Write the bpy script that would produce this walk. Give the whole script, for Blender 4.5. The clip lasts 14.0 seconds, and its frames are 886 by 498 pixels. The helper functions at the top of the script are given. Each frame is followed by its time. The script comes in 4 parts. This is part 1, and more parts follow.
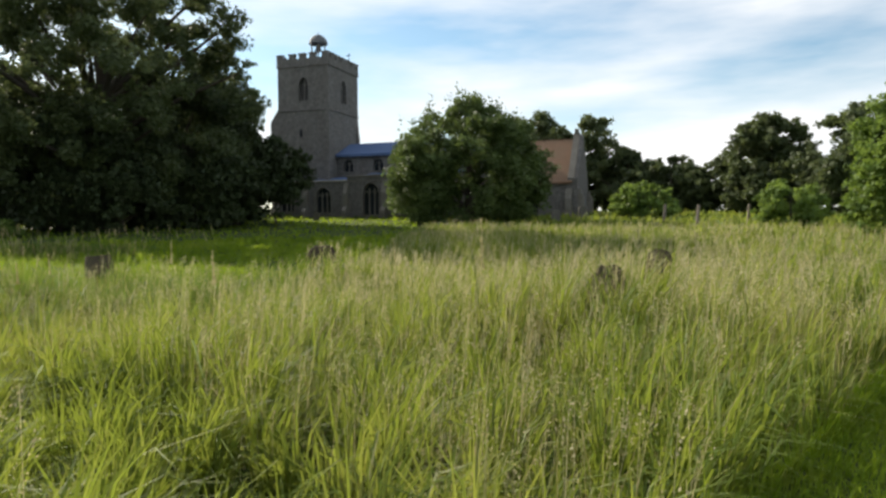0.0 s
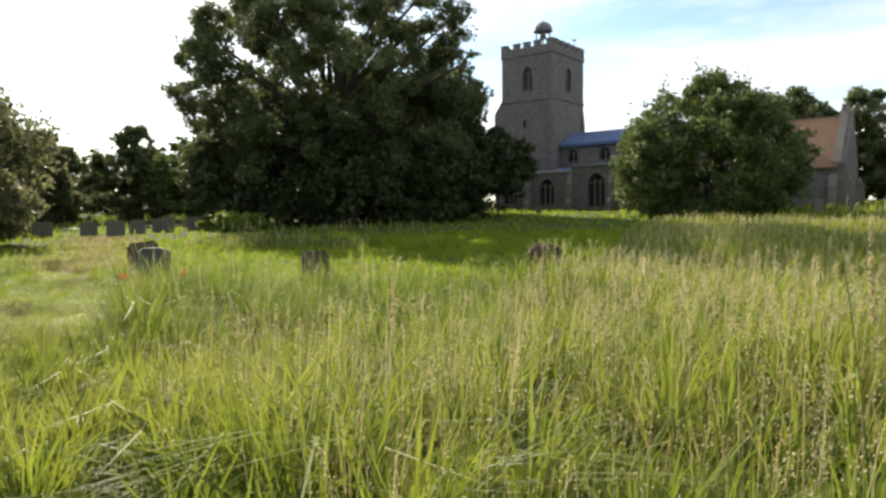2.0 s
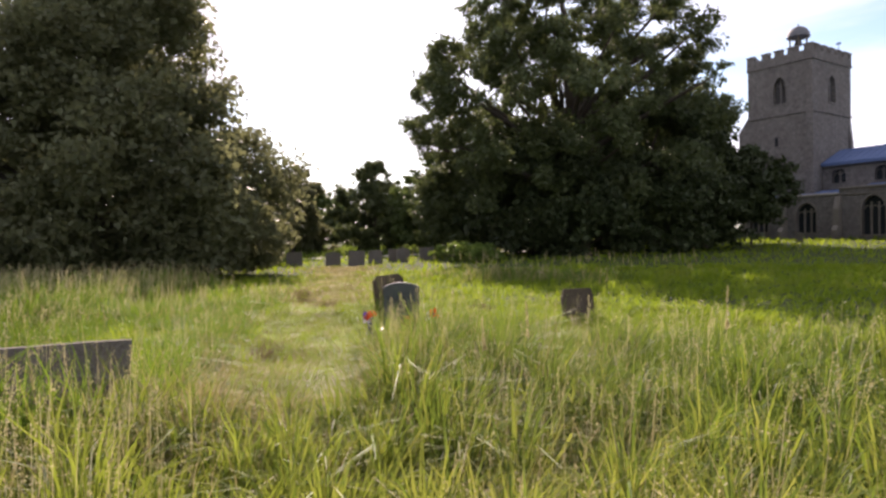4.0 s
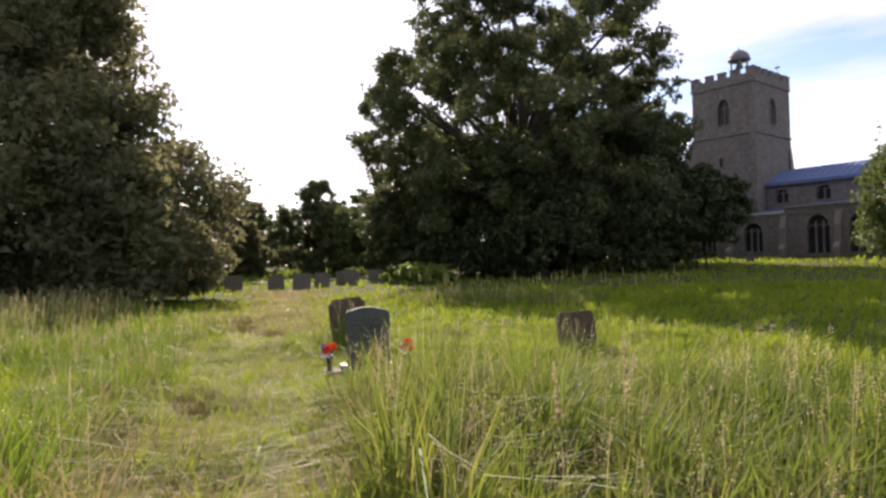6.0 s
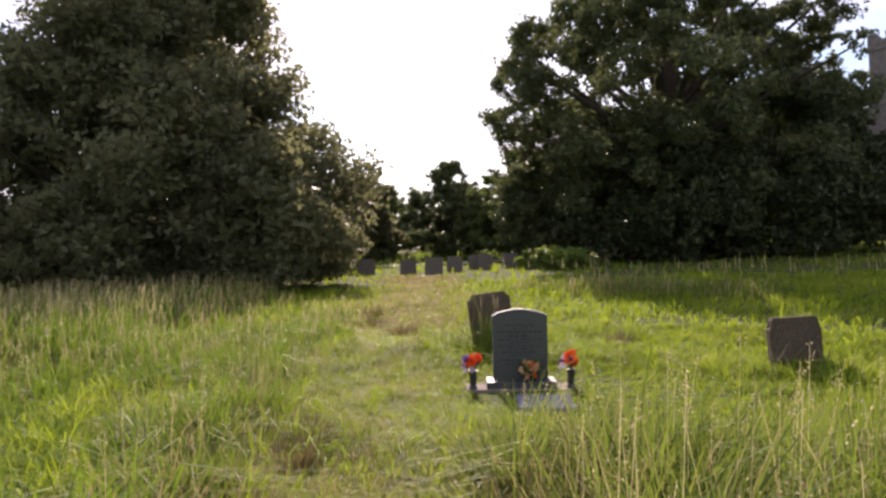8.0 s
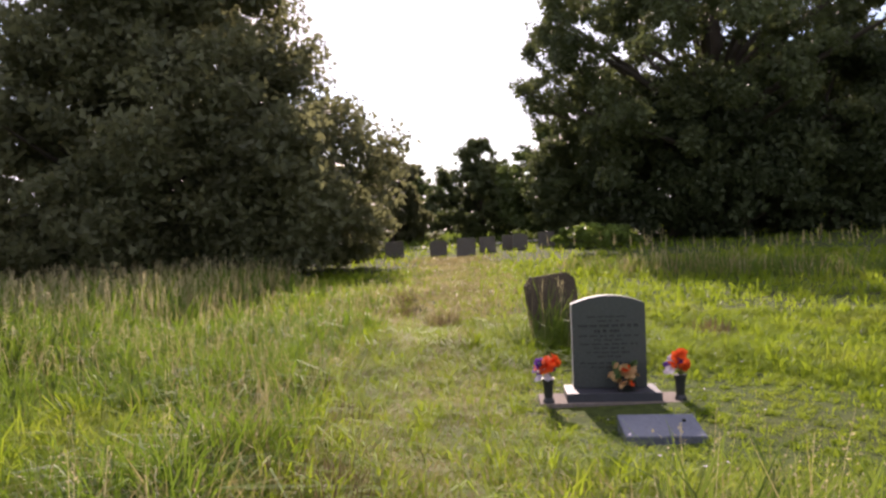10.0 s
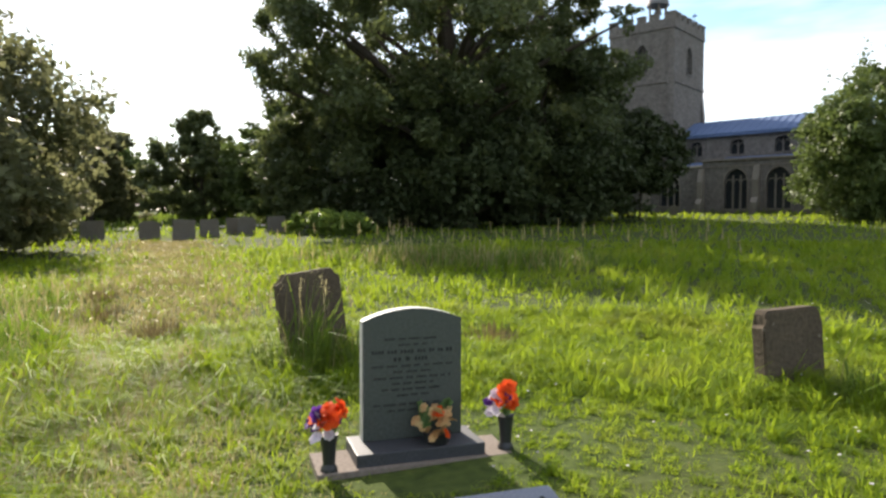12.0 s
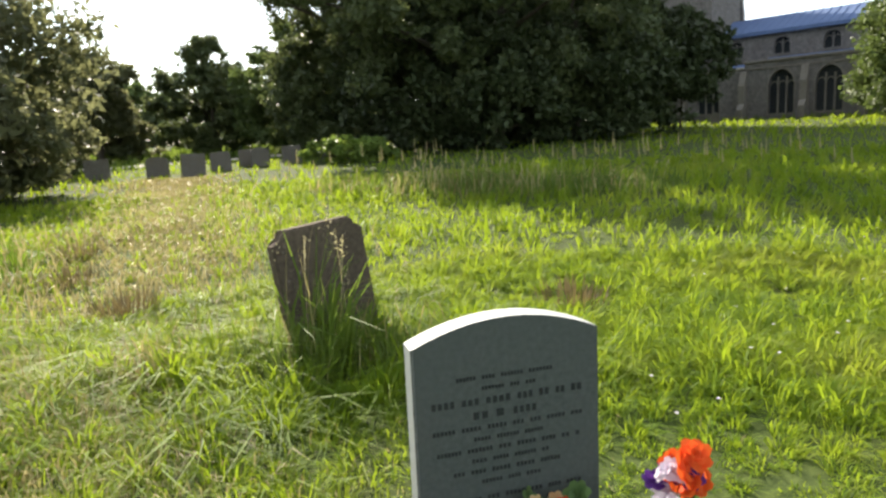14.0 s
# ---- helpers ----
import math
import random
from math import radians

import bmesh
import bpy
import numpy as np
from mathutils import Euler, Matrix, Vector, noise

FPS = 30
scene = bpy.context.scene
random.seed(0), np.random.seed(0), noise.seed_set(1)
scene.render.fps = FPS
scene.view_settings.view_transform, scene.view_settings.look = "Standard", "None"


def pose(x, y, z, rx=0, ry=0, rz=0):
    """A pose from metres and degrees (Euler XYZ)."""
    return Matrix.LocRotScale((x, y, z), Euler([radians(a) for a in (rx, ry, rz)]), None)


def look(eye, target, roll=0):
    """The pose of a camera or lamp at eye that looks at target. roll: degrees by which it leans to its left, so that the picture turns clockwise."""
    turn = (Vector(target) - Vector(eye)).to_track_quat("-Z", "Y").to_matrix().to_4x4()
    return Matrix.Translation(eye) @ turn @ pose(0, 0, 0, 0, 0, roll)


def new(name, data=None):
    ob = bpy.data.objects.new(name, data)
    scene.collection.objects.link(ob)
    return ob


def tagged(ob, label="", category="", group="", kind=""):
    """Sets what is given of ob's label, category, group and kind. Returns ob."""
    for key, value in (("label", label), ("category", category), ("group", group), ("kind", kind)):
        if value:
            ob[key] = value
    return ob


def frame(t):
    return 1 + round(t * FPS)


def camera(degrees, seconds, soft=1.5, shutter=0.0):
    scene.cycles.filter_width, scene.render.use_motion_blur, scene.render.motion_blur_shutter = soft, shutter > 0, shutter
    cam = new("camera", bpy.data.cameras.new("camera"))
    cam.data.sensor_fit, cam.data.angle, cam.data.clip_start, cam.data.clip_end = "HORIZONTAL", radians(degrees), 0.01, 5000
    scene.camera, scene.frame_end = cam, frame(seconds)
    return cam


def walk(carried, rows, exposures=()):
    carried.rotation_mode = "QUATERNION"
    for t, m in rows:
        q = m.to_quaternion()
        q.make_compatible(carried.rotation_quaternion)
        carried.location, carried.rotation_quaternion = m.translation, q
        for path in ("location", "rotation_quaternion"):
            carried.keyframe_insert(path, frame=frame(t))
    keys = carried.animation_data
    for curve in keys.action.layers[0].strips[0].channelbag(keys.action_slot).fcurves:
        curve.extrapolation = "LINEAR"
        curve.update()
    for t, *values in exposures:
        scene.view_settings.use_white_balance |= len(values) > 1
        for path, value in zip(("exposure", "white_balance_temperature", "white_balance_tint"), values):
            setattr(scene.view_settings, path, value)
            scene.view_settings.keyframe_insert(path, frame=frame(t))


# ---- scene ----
cam = camera(66.7, 14.0, soft=2.65)
PATH = [
    (0, (0.477, 1.277, 1.396), (0.419, 3.274, 1.322), -0.4),
    (0.5, (0.437, 1.839, 1.409), (0.139, 3.811, 1.257), -2.5),
    (1, (0.429, 2.407, 1.412), (-0.064, 4.34, 1.258), -0.8),
    (1.5, (0.3, 2.889, 1.447), (-0.225, 4.819, 1.434), 0.9),
    (2, (0.031, 3.356, 1.444), (-0.666, 5.228, 1.351), -0.5),
    (2.5, (-0.288, 3.788, 1.469), (-1.49, 5.387, 1.461), -0.6),
    (5, (-2.729, 5.38, 1.485), (-3.985, 6.936, 1.496), -0.4),
    (5.5, (-3.06, 5.69, 1.414), (-4.114, 7.386, 1.522), -0.5),
    (6, (-3.398, 6.107, 1.398), (-4.511, 7.768, 1.466), -1.0),
    (6.5, (-3.693, 6.381, 1.357), (-4.947, 7.937, 1.436), 0.5),
    (7, (-4.141, 6.737, 1.482), (-5.343, 8.333, 1.564), 0.3),
    (7.5, (-4.487, 7.096, 1.54), (-5.838, 8.569, 1.593), -0.2),
    (10, (-6.323, 8.493, 1.454), (-7.787, 9.855, 1.423), -2.1),
    (10.5, (-6.692, 8.768, 1.399), (-8.114, 10.173, 1.468), 0.3),
    (11, (-7.087, 9.081, 1.442), (-8.04, 10.84, 1.413), -1.5),
    (11.5, (-7.393, 9.449, 1.479), (-8.303, 11.228, 1.416), -2.4),
    (12, (-7.757, 9.775, 1.45), (-8.565, 11.603, 1.364), 0.1),
    (12.5, (-8.0, 10.201, 1.406), (-8.585, 12.105, 1.225), -3.7),
    (13, (-8.234, 10.603, 1.441), (-8.911, 12.478, 1.284), -0.9),
    (13.5, (-8.534, 11.009, 1.468), (-9.19, 12.885, 1.241), -3.6),
    (14, (-8.827, 11.485, 1.454), (-9.692, 13.261, 1.14), -2.7),
]
walk(cam, [(t, look(eye, aim, roll)) for t, eye, aim, roll in PATH],
     exposures=[(0.0, 0.56, 6650, 10), (1.0, 0.78, 6750, 12), (2.0, 0.9, 6850, 15), (2.5, 1.1, 6900, 21), (5.0, 0.82, 6850, 33),
                (10.5, 0.86, 6850, 35), (11.2, 0.88, 6750, 16), (12.0, 1.12, 6750, 15), (14.0, 1.42, 6750, 13)])

# ---- world, sun and sky ----
SUN_BEARING, SUN_HEIGHT = 47.5, 31.0   # degrees to the left of +y, and above the horizon
sun_dir = Vector((-math.sin(radians(SUN_BEARING)) * math.cos(radians(SUN_HEIGHT)),
                  math.cos(radians(SUN_BEARING)) * math.cos(radians(SUN_HEIGHT)), math.sin(radians(SUN_HEIGHT))))
sun = new("sun", bpy.data.lights.new("sun", "SUN"))
sun.data.energy, sun.data.angle, sun.data.color = 5.0, radians(0.6), (1.0, 0.93, 0.8)
sun.matrix_world = look(sun_dir * 100, (0, 0, 0))

world = bpy.data.worlds.new("sky")
scene.world = world
world.use_nodes = True
wn, wl = world.node_tree.nodes, world.node_tree.links
wn.clear()
sky = wn.new("ShaderNodeTexSky")
sky.sky_type, sky.sun_disc = "NISHITA", False
sky.sun_elevation, sky.sun_rotation = radians(SUN_HEIGHT), radians(-SUN_BEARING)
sky.air_density, sky.dust_density, sky.ozone_density = 1.0, 0.6, 2.0
coords = wn.new("ShaderNodeTexCoord")
stretch = wn.new("ShaderNodeMapping")
stretch.inputs["Scale"].default_value = (1.3, 1.3, 6.0)
stretch.inputs["Rotation"].default_value = (0.12, -0.22, 0.4)
wisps = wn.new("ShaderNodeTexNoise")
wisps.inputs["Scale"].default_value, wisps.inputs["Detail"].default_value, wisps.inputs["Roughness"].default_value = 1.5, 6.0, 0.5
wramp = wn.new("ShaderNodeValToRGB")
wramp.color_ramp.elements[0].position, wramp.color_ramp.elements[1].position = 0.38, 0.64
wmix = wn.new("ShaderNodeMixRGB")
wmix.inputs["Color2"].default_value = (12.0, 12.2, 12.5, 1)
wbg, wout = wn.new("ShaderNodeBackground"), wn.new("ShaderNodeOutputWorld")
wbg.inputs["Strength"].default_value = 0.064
wl.new(coords.outputs["Generated"], stretch.inputs["Vector"])
wl.new(stretch.outputs["Vector"], wisps.inputs["Vector"])
wl.new(wisps.outputs["Fac"], wramp.inputs["Fac"])
wl.new(wramp.outputs["Color"], wmix.inputs["Fac"])
gain = wn.new("ShaderNodeMixRGB")
gain.blend_type, gain.inputs["Fac"].default_value = "MULTIPLY", 1.0
gain.inputs["Color2"].default_value = (1.5, 1.68, 1.6, 1)
wl.new(sky.outputs["Color"], gain.inputs["Color1"])
wl.new(gain.outputs["Color"], wmix.inputs["Color1"])
wl.new(wmix.outputs["Color"], wbg.inputs["Color"])
wl.new(wbg.outputs["Background"], wout.inputs["Surface"])


# ---- materials ----
def nodes_of(name):
    m = bpy.data.materials.new(name)
    m.use_nodes = True
    return m, m.node_tree.nodes, m.node_tree.links


def stone_material(name, dark, light, patch, scale=4.0, rough=0.9, bump=0.5, cells=0.0, spots=None, metal=0.0):
    """Weathered surface: broad stains, fine grain and, where cells is set, rubble coursing; spots adds lichen."""
    m, n, l = nodes_of(name)
    b = n["Principled BSDF"]
    tc = n.new("ShaderNodeTexCoord")
    big, fine = n.new("ShaderNodeTexNoise"), n.new("ShaderNodeTexNoise")
    big.inputs["Scale"].default_value, big.inputs["Detail"].default_value = scale * 0.3, 5
    fine.inputs["Scale"].default_value, fine.inputs["Detail"].default_value = scale * 6, 8
    for t in (big, fine):
        l.new(tc.outputs["Object"], t.inputs["Vector"])
    ramp = n.new("ShaderNodeValToRGB")
    ramp.color_ramp.elements[0].position, ramp.color_ramp.elements[1].position = 0.3, 0.72
    ramp.color_ramp.elements[0].color, ramp.color_ramp.elements[1].color = (*dark, 1), (*light, 1)
    l.new(fine.outputs["Fac"], ramp.inputs["Fac"])
    stain = n.new("ShaderNodeValToRGB")
    stain.color_ramp.elements[0].position, stain.color_ramp.elements[1].position = 0.42, 0.62
    l.new(big.outputs["Fac"], stain.inputs["Fac"])
    mix = n.new("ShaderNodeMixRGB")
    mix.inputs["Color2"].default_value = (*patch, 1)
    half = n.new("ShaderNodeMath")
    half.operation = "MULTIPLY"
    half.inputs[1].default_value = 0.6
    l.new(stain.outputs["Color"], half.inputs[0])
    l.new(half.outputs[0], mix.inputs["Fac"])
    l.new(ramp.outputs["Color"], mix.inputs["Color1"])
    colour, height = mix.outputs["Color"], fine.outputs["Fac"]
    if cells:
        vor = n.new("ShaderNodeTexVoronoi")
        vor.feature = "F1"
        vor.inputs["Scale"].default_value = cells
        l.new(tc.outputs["Object"], vor.inputs["Vector"])
        tint = n.new("ShaderNodeMixRGB")
        tint.blend_type, tint.inputs["Fac"].default_value = "OVERLAY", 0.22
        grey = n.new("ShaderNodeRGBToBW")
        l.new(vor.outputs["Color"], grey.inputs["Color"])
        l.new(colour, tint.inputs["Color1"])
        l.new(grey.outputs["Val"], tint.inputs["Color2"])
        colour, height = tint.outputs["Color"], vor.outputs["Distance"]
    if spots:
        sp = n.new("ShaderNodeTexVoronoi")
        sp.inputs["Scale"].default_value = 9
        l.new(tc.outputs["Object"], sp.inputs["Vector"])
        cut = n.new("ShaderNodeMath")
        cut.operation, cut.inputs[1].default_value = "LESS_THAN", 0.12
        l.new(sp.outputs["Distance"], cut.inputs[0])
        gate = n.new("ShaderNodeMath")
        gate.operation = "MULTIPLY"
        l.new(cut.outputs[0], gate.inputs[0])
        l.new(stain.outputs["Color"], gate.inputs[1])
        lich = n.new("ShaderNodeMixRGB")
        lich.inputs["Color2"].default_value = (*spots, 1)
        l.new(gate.outputs[0], lich.inputs["Fac"])
        l.new(colour, lich.inputs["Color1"])
        colour = lich.outputs["Color"]
    l.new(colour, b.inputs["Base Color"])
    b.inputs["Roughness"].default_value, b.inputs["Metallic"].default_value = rough, metal
    b.inputs["Specular IOR Level"].default_value = 0.5 if rough < 0.8 else 0.12
    bp = n.new("ShaderNodeBump")
    bp.inputs["Strength"].default_value, bp.inputs["Distance"].default_value = bump, 0.02
    l.new(height, bp.inputs["Height"])
    l.new(bp.outputs["Normal"], b.inputs["Normal"])
    return m


def leaf_material(name, low, high, through_colour, glow=0.4, field=0.6, low2=None, gloss=0.25):
    """Thin leaves and blades: each piece has its own tint, patches vary over the field, light passes through."""
    m, n, l = nodes_of(name)
    out = n["Material Output"]
    n.remove(n["Principled BSDF"])
    geo, tc = n.new("ShaderNodeNewGeometry"), n.new("ShaderNodeTexCoord")
    big = n.new("ShaderNodeTexNoise")
    big.inputs["Scale"].default_value, big.inputs["Detail"].default_value = field, 3
    l.new(tc.outputs["Object"], big.inputs["Vector"])
    add = n.new("ShaderNodeMath")
    add.operation, add.use_clamp = "MULTIPLY_ADD", True
    add.inputs[1].default_value = 0.45
    bigramp = n.new("ShaderNodeMapRange")
    bigramp.inputs["From Min"].default_value, bigramp.inputs["From Max"].default_value = 0.32, 0.68
    bigramp.inputs["To Max"].default_value = 0.62
    l.new(big.outputs["Fac"], bigramp.inputs["Value"])
    l.new(geo.outputs["Random Per Island"], add.inputs[0])
    l.new(bigramp.outputs["Result"], add.inputs[2])
    ramp = n.new("ShaderNodeValToRGB")
    ramp.color_ramp.elements[0].color, ramp.color_ramp.elements[1].color = (*low, 1), (*high, 1)
    if low2:
        e = ramp.color_ramp.elements.new(0.5)
        e.color = (*low2, 1)
    l.new(add.outputs[0], ramp.inputs["Fac"])
    dif, tra = n.new("ShaderNodeBsdfPrincipled"), n.new("ShaderNodeBsdfTranslucent")
    dif.inputs["Roughness"].default_value = 0.55
    dif.inputs["Specular IOR Level"].default_value = gloss
    l.new(ramp.outputs["Color"], dif.inputs["Base Color"])
    tint = n.new("ShaderNodeMixRGB")
    tint.inputs["Fac"].default_value = 0.5
    tint.inputs["Color2"].default_value = (*through_colour, 1)
    l.new(ramp.outputs["Color"], tint.inputs["Color1"])
    l.new(tint.outputs["Color"], tra.inputs["Color"])
    mix = n.new("ShaderNodeMixShader")
    mix.inputs["Fac"].default_value = glow
    l.new(dif.outputs["BSDF"], mix.inputs[1])
    l.new(tra.outputs["BSDF"], mix.inputs[2])
    l.new(mix.outputs["Shader"], out.inputs["Surface"])
    return m


def plain_material(name, colour, rough=0.6, metal=0.0, vary=0.15, scale=30.0):
    return stone_material(name, [c * (1 - vary) for c in colour], [min(1, c * (1 + vary)) for c in colour],
                          [c * (1 - vary * 1.5) for c in colour], scale, rough, 0.15, metal=metal)


M_RUBBLE = stone_material("flint_rubble", (0.095, 0.09, 0.085), (0.235, 0.218, 0.20), (0.135, 0.122, 0.11), 3.0, 0.95, 0.8, cells=4.5)
# Limestone with sunlight painted into its colour, for the low west coping.
M_COPING_LIT = stone_material("sunlit_limestone", (0.30, 0.275, 0.23), (0.46, 0.43, 0.37), (0.28, 0.25, 0.21), 3.0, 0.9, 0.4)
M_ASHLAR = stone_material("dressed_limestone", (0.15, 0.136, 0.113), (0.26, 0.24, 0.205), (0.145, 0.128, 0.106), 3.0, 0.9, 0.4)
# Matte lead with the blue of the reflected sky painted into its colour.
M_LEAD_SKY = stone_material("sky_tinted_lead", (0.085, 0.13, 0.24), (0.13, 0.185, 0.31), (0.10, 0.15, 0.27), 1.5, 0.82, 0.1)
M_LOUVRE = stone_material("weathered_stone_louvres", (0.055, 0.052, 0.05), (0.11, 0.105, 0.1), (0.07, 0.066, 0.062), 3.0, 0.9, 0.5)
M_DOME = stone_material("grey_weathered_lead", (0.09, 0.093, 0.097), (0.17, 0.175, 0.18), (0.12, 0.123, 0.127), 2.0, 0.7, 0.1)
M_TILE = stone_material("clay_tile", (0.17, 0.10, 0.065), (0.32, 0.20, 0.13), (0.22, 0.15, 0.10), 4.0, 0.9, 0.4)
M_GLASS = stone_material("old_leaded_glass", (0.015, 0.017, 0.02), (0.04, 0.045, 0.05), (0.02, 0.022, 0.026), 3.0, 0.25, 0.1)
M_OLD = stone_material("weathered_sandstone", (0.072, 0.056, 0.040), (0.135, 0.108, 0.078), (0.052, 0.043, 0.032), 5.0, 0.95, 0.7, spots=(0.17, 0.15, 0.12))
M_OLDG = stone_material("weathered_grey_stone", (0.09, 0.082, 0.07), (0.19, 0.175, 0.15), (0.11, 0.095, 0.075), 5.0, 0.95, 0.9, spots=(0.28, 0.27, 0.23))
M_SLATE = stone_material("riven_green_slate", (0.058, 0.068, 0.061), (0.086, 0.098, 0.087), (0.07, 0.081, 0.072), 9.0, 0.85, 0.12)
# Slate edges coloured as if sunlit, far paler than the face.
M_EDGE_LIT = stone_material("sunlit_slate_edge", (0.33, 0.35, 0.33), (0.43, 0.45, 0.42), (0.37, 0.39, 0.37), 9.0, 0.7, 0.1)
M_GRANITE = stone_material("polished_grey_granite", (0.075, 0.085, 0.115), (0.15, 0.165, 0.21), (0.105, 0.12, 0.155), 14.0, 0.22, 0.05)
M_INK = plain_material("cut_lettering", (0.03, 0.035, 0.031), 0.9)
M_PAVING = stone_material("concrete_paving", (0.15, 0.125, 0.105), (0.26, 0.22, 0.19), (0.17, 0.145, 0.12), 8.0, 0.9, 0.4)
M_GRAVEL = stone_material("pale_gravel", (0.34, 0.31, 0.26), (0.56, 0.52, 0.45), (0.42, 0.39, 0.33), 8.0, 0.95, 0.6)
M_BARK = stone_material("bark", (0.045, 0.036, 0.028), (0.11, 0.09, 0.07), (0.07, 0.065, 0.05), 5.0, 0.95, 1.0)
M_SOIL = stone_material("turf_soil", (0.030, 0.047, 0.012), (0.070, 0.095, 0.022), (0.058, 0.066, 0.021), 2.0, 1.0, 0.8)
M_WOOD = stone_material("grey_weathered_wood", (0.12, 0.10, 0.08), (0.26, 0.23, 0.19), (0.18, 0.15, 0.12), 6.0, 0.9, 0.5)
M_VASE = plain_material("dark_plastic_vase", (0.022, 0.024, 0.026), 0.4)
M_ORANGE = leaf_material("orange_red_petals", (0.62, 0.05, 0.015), (0.85, 0.17, 0.03), (0.9, 0.15, 0.03), 0.45, 8, gloss=0.1)
M_PURPLE = leaf_material("purple_petals", (0.07, 0.025, 0.16), (0.16, 0.06, 0.30), (0.2, 0.06, 0.4), 0.4, 8, gloss=0.1)
M_WHITE = leaf_material("white_lilac_petals", (0.55, 0.47, 0.58), (0.8, 0.76, 0.8), (0.8, 0.75, 0.8), 0.4, 8, gloss=0.1)
M_PEACH = leaf_material("faded_cream_peach_petals", (0.50, 0.22, 0.09), (0.66, 0.56, 0.28), (0.6, 0.4, 0.2), 0.4, 9, gloss=0.1)
M_STEM = leaf_material("flower_stems", (0.05, 0.10, 0.03), (0.12, 0.2, 0.06), (0.2, 0.3, 0.08), 0.3)
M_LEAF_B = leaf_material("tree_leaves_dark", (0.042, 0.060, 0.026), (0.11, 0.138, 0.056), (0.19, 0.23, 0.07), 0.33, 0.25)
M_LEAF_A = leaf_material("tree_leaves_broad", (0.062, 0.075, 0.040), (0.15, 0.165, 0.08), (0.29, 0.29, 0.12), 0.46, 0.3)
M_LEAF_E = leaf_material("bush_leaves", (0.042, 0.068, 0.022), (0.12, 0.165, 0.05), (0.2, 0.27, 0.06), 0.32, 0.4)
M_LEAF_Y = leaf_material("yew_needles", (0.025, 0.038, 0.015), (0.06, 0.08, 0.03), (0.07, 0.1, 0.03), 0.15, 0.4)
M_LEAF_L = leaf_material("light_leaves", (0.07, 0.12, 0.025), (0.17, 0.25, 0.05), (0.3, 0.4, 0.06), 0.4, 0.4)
M_GRASS = leaf_material("long_grass", (0.035, 0.068, 0.010), (0.2552, 0.2288, 0.0748), (0.4224, 0.4752, 0.0528), 0.44, 0.35, low2=(0.125, 0.185, 0.027), gloss=0.25)
M_LUSH = leaf_material("lush_grass", (0.044, 0.088, 0.013), (0.13, 0.165, 0.045), (0.28, 0.38, 0.045), 0.4, 0.4, low2=(0.085, 0.14, 0.022), gloss=0.2)
M_TURF = leaf_material("short_grass", (0.040, 0.085, 0.0105), (0.205, 0.225, 0.043), (0.43, 0.55, 0.03), 0.48, 0.8, low2=(0.125, 0.21, 0.015), gloss=0.1)
M_FRESH = leaf_material("fresh_grass", (0.026, 0.060, 0.009), (0.105, 0.165, 0.028), (0.28, 0.42, 0.03), 0.42, 0.9, low2=(0.07, 0.135, 0.014), gloss=0.3)
M_SEED = leaf_material("grass_seed_heads", (0.25, 0.215, 0.11), (0.48, 0.42, 0.24), (0.6, 0.54, 0.25), 0.4, 0.5)
M_HAY = leaf_material("dry_hay", (0.13, 0.105, 0.045), (0.42, 0.36, 0.165), (0.44, 0.39, 0.15), 0.35, 0.8, gloss=0.15)
M_BASE = stone_material("dark_honed_granite", (0.026, 0.028, 0.033), (0.06, 0.064, 0.074), (0.04, 0.043, 0.05), 14.0, 0.55, 0.05)
M_DOCK = leaf_material("dried_dock", (0.08, 0.06, 0.03), (0.17, 0.14, 0.06), (0.2, 0.15, 0.06), 0.3, 2.0)


# ---- building helpers ----
def ground_z(x, y):
    s = 3.0
    lift = s * math.log1p(math.exp(min(30.0, (y - 15.0) / s))) * 0.0393
    lift = min(lift, 3.0 + 0.25 * math.tanh(max(0.0, lift - 3.0)))
    return 0.01 + lift + 0.035 * math.sin(x * 0.9 + 0.4 * y) * math.sin(y * 0.7 - 0.2 * x)


def mesh_of(bm, name, smooth=False):
    me = bpy.data.meshes.new(name)
    bmesh.ops.recalc_face_normals(bm, faces=bm.faces)
    bm.to_mesh(me)
    bm.free()
    if smooth:
        me.shade_smooth()
    return me


def part(name, bm, material, parent=None, label="", m=None, smooth=False):
    me = bm if isinstance(bm, bpy.types.Mesh) else mesh_of(bm, name, smooth)
    if material and not me.materials:
        me.materials.append(material)
    ob = new(name, me)
    if parent:
        ob.parent = parent
    if m is not None:
        ob.matrix_basis = m
    if label:
        ob["label"] = label
    return ob


def empty(name, m, label, category, group="", kind=""):
    ob = new(name)
    ob.empty_display_size = 0.2
    ob.matrix_basis = m
    return tagged(ob, label, category, group, kind)


def box(bm, x0, x1, y0, y1, z0, z1, bevel=0.0):
    vs = [bm.verts.new((x, y, z)) for x in (x0, x1) for y in (y0, y1) for z in (z0, z1)]
    fs = [bm.faces.new([vs[i] for i in q]) for q in ((0, 1, 3, 2), (4, 6, 7, 5), (0, 4, 5, 1), (2, 3, 7, 6), (0, 2, 6, 4), (1, 5, 7, 3))]
    if bevel:
        es = list({e for f in fs for e in f.edges})
        bmesh.ops.bevel(bm, geom=es, offset=bevel, segments=2, affect="EDGES", profile=0.6)
    return vs


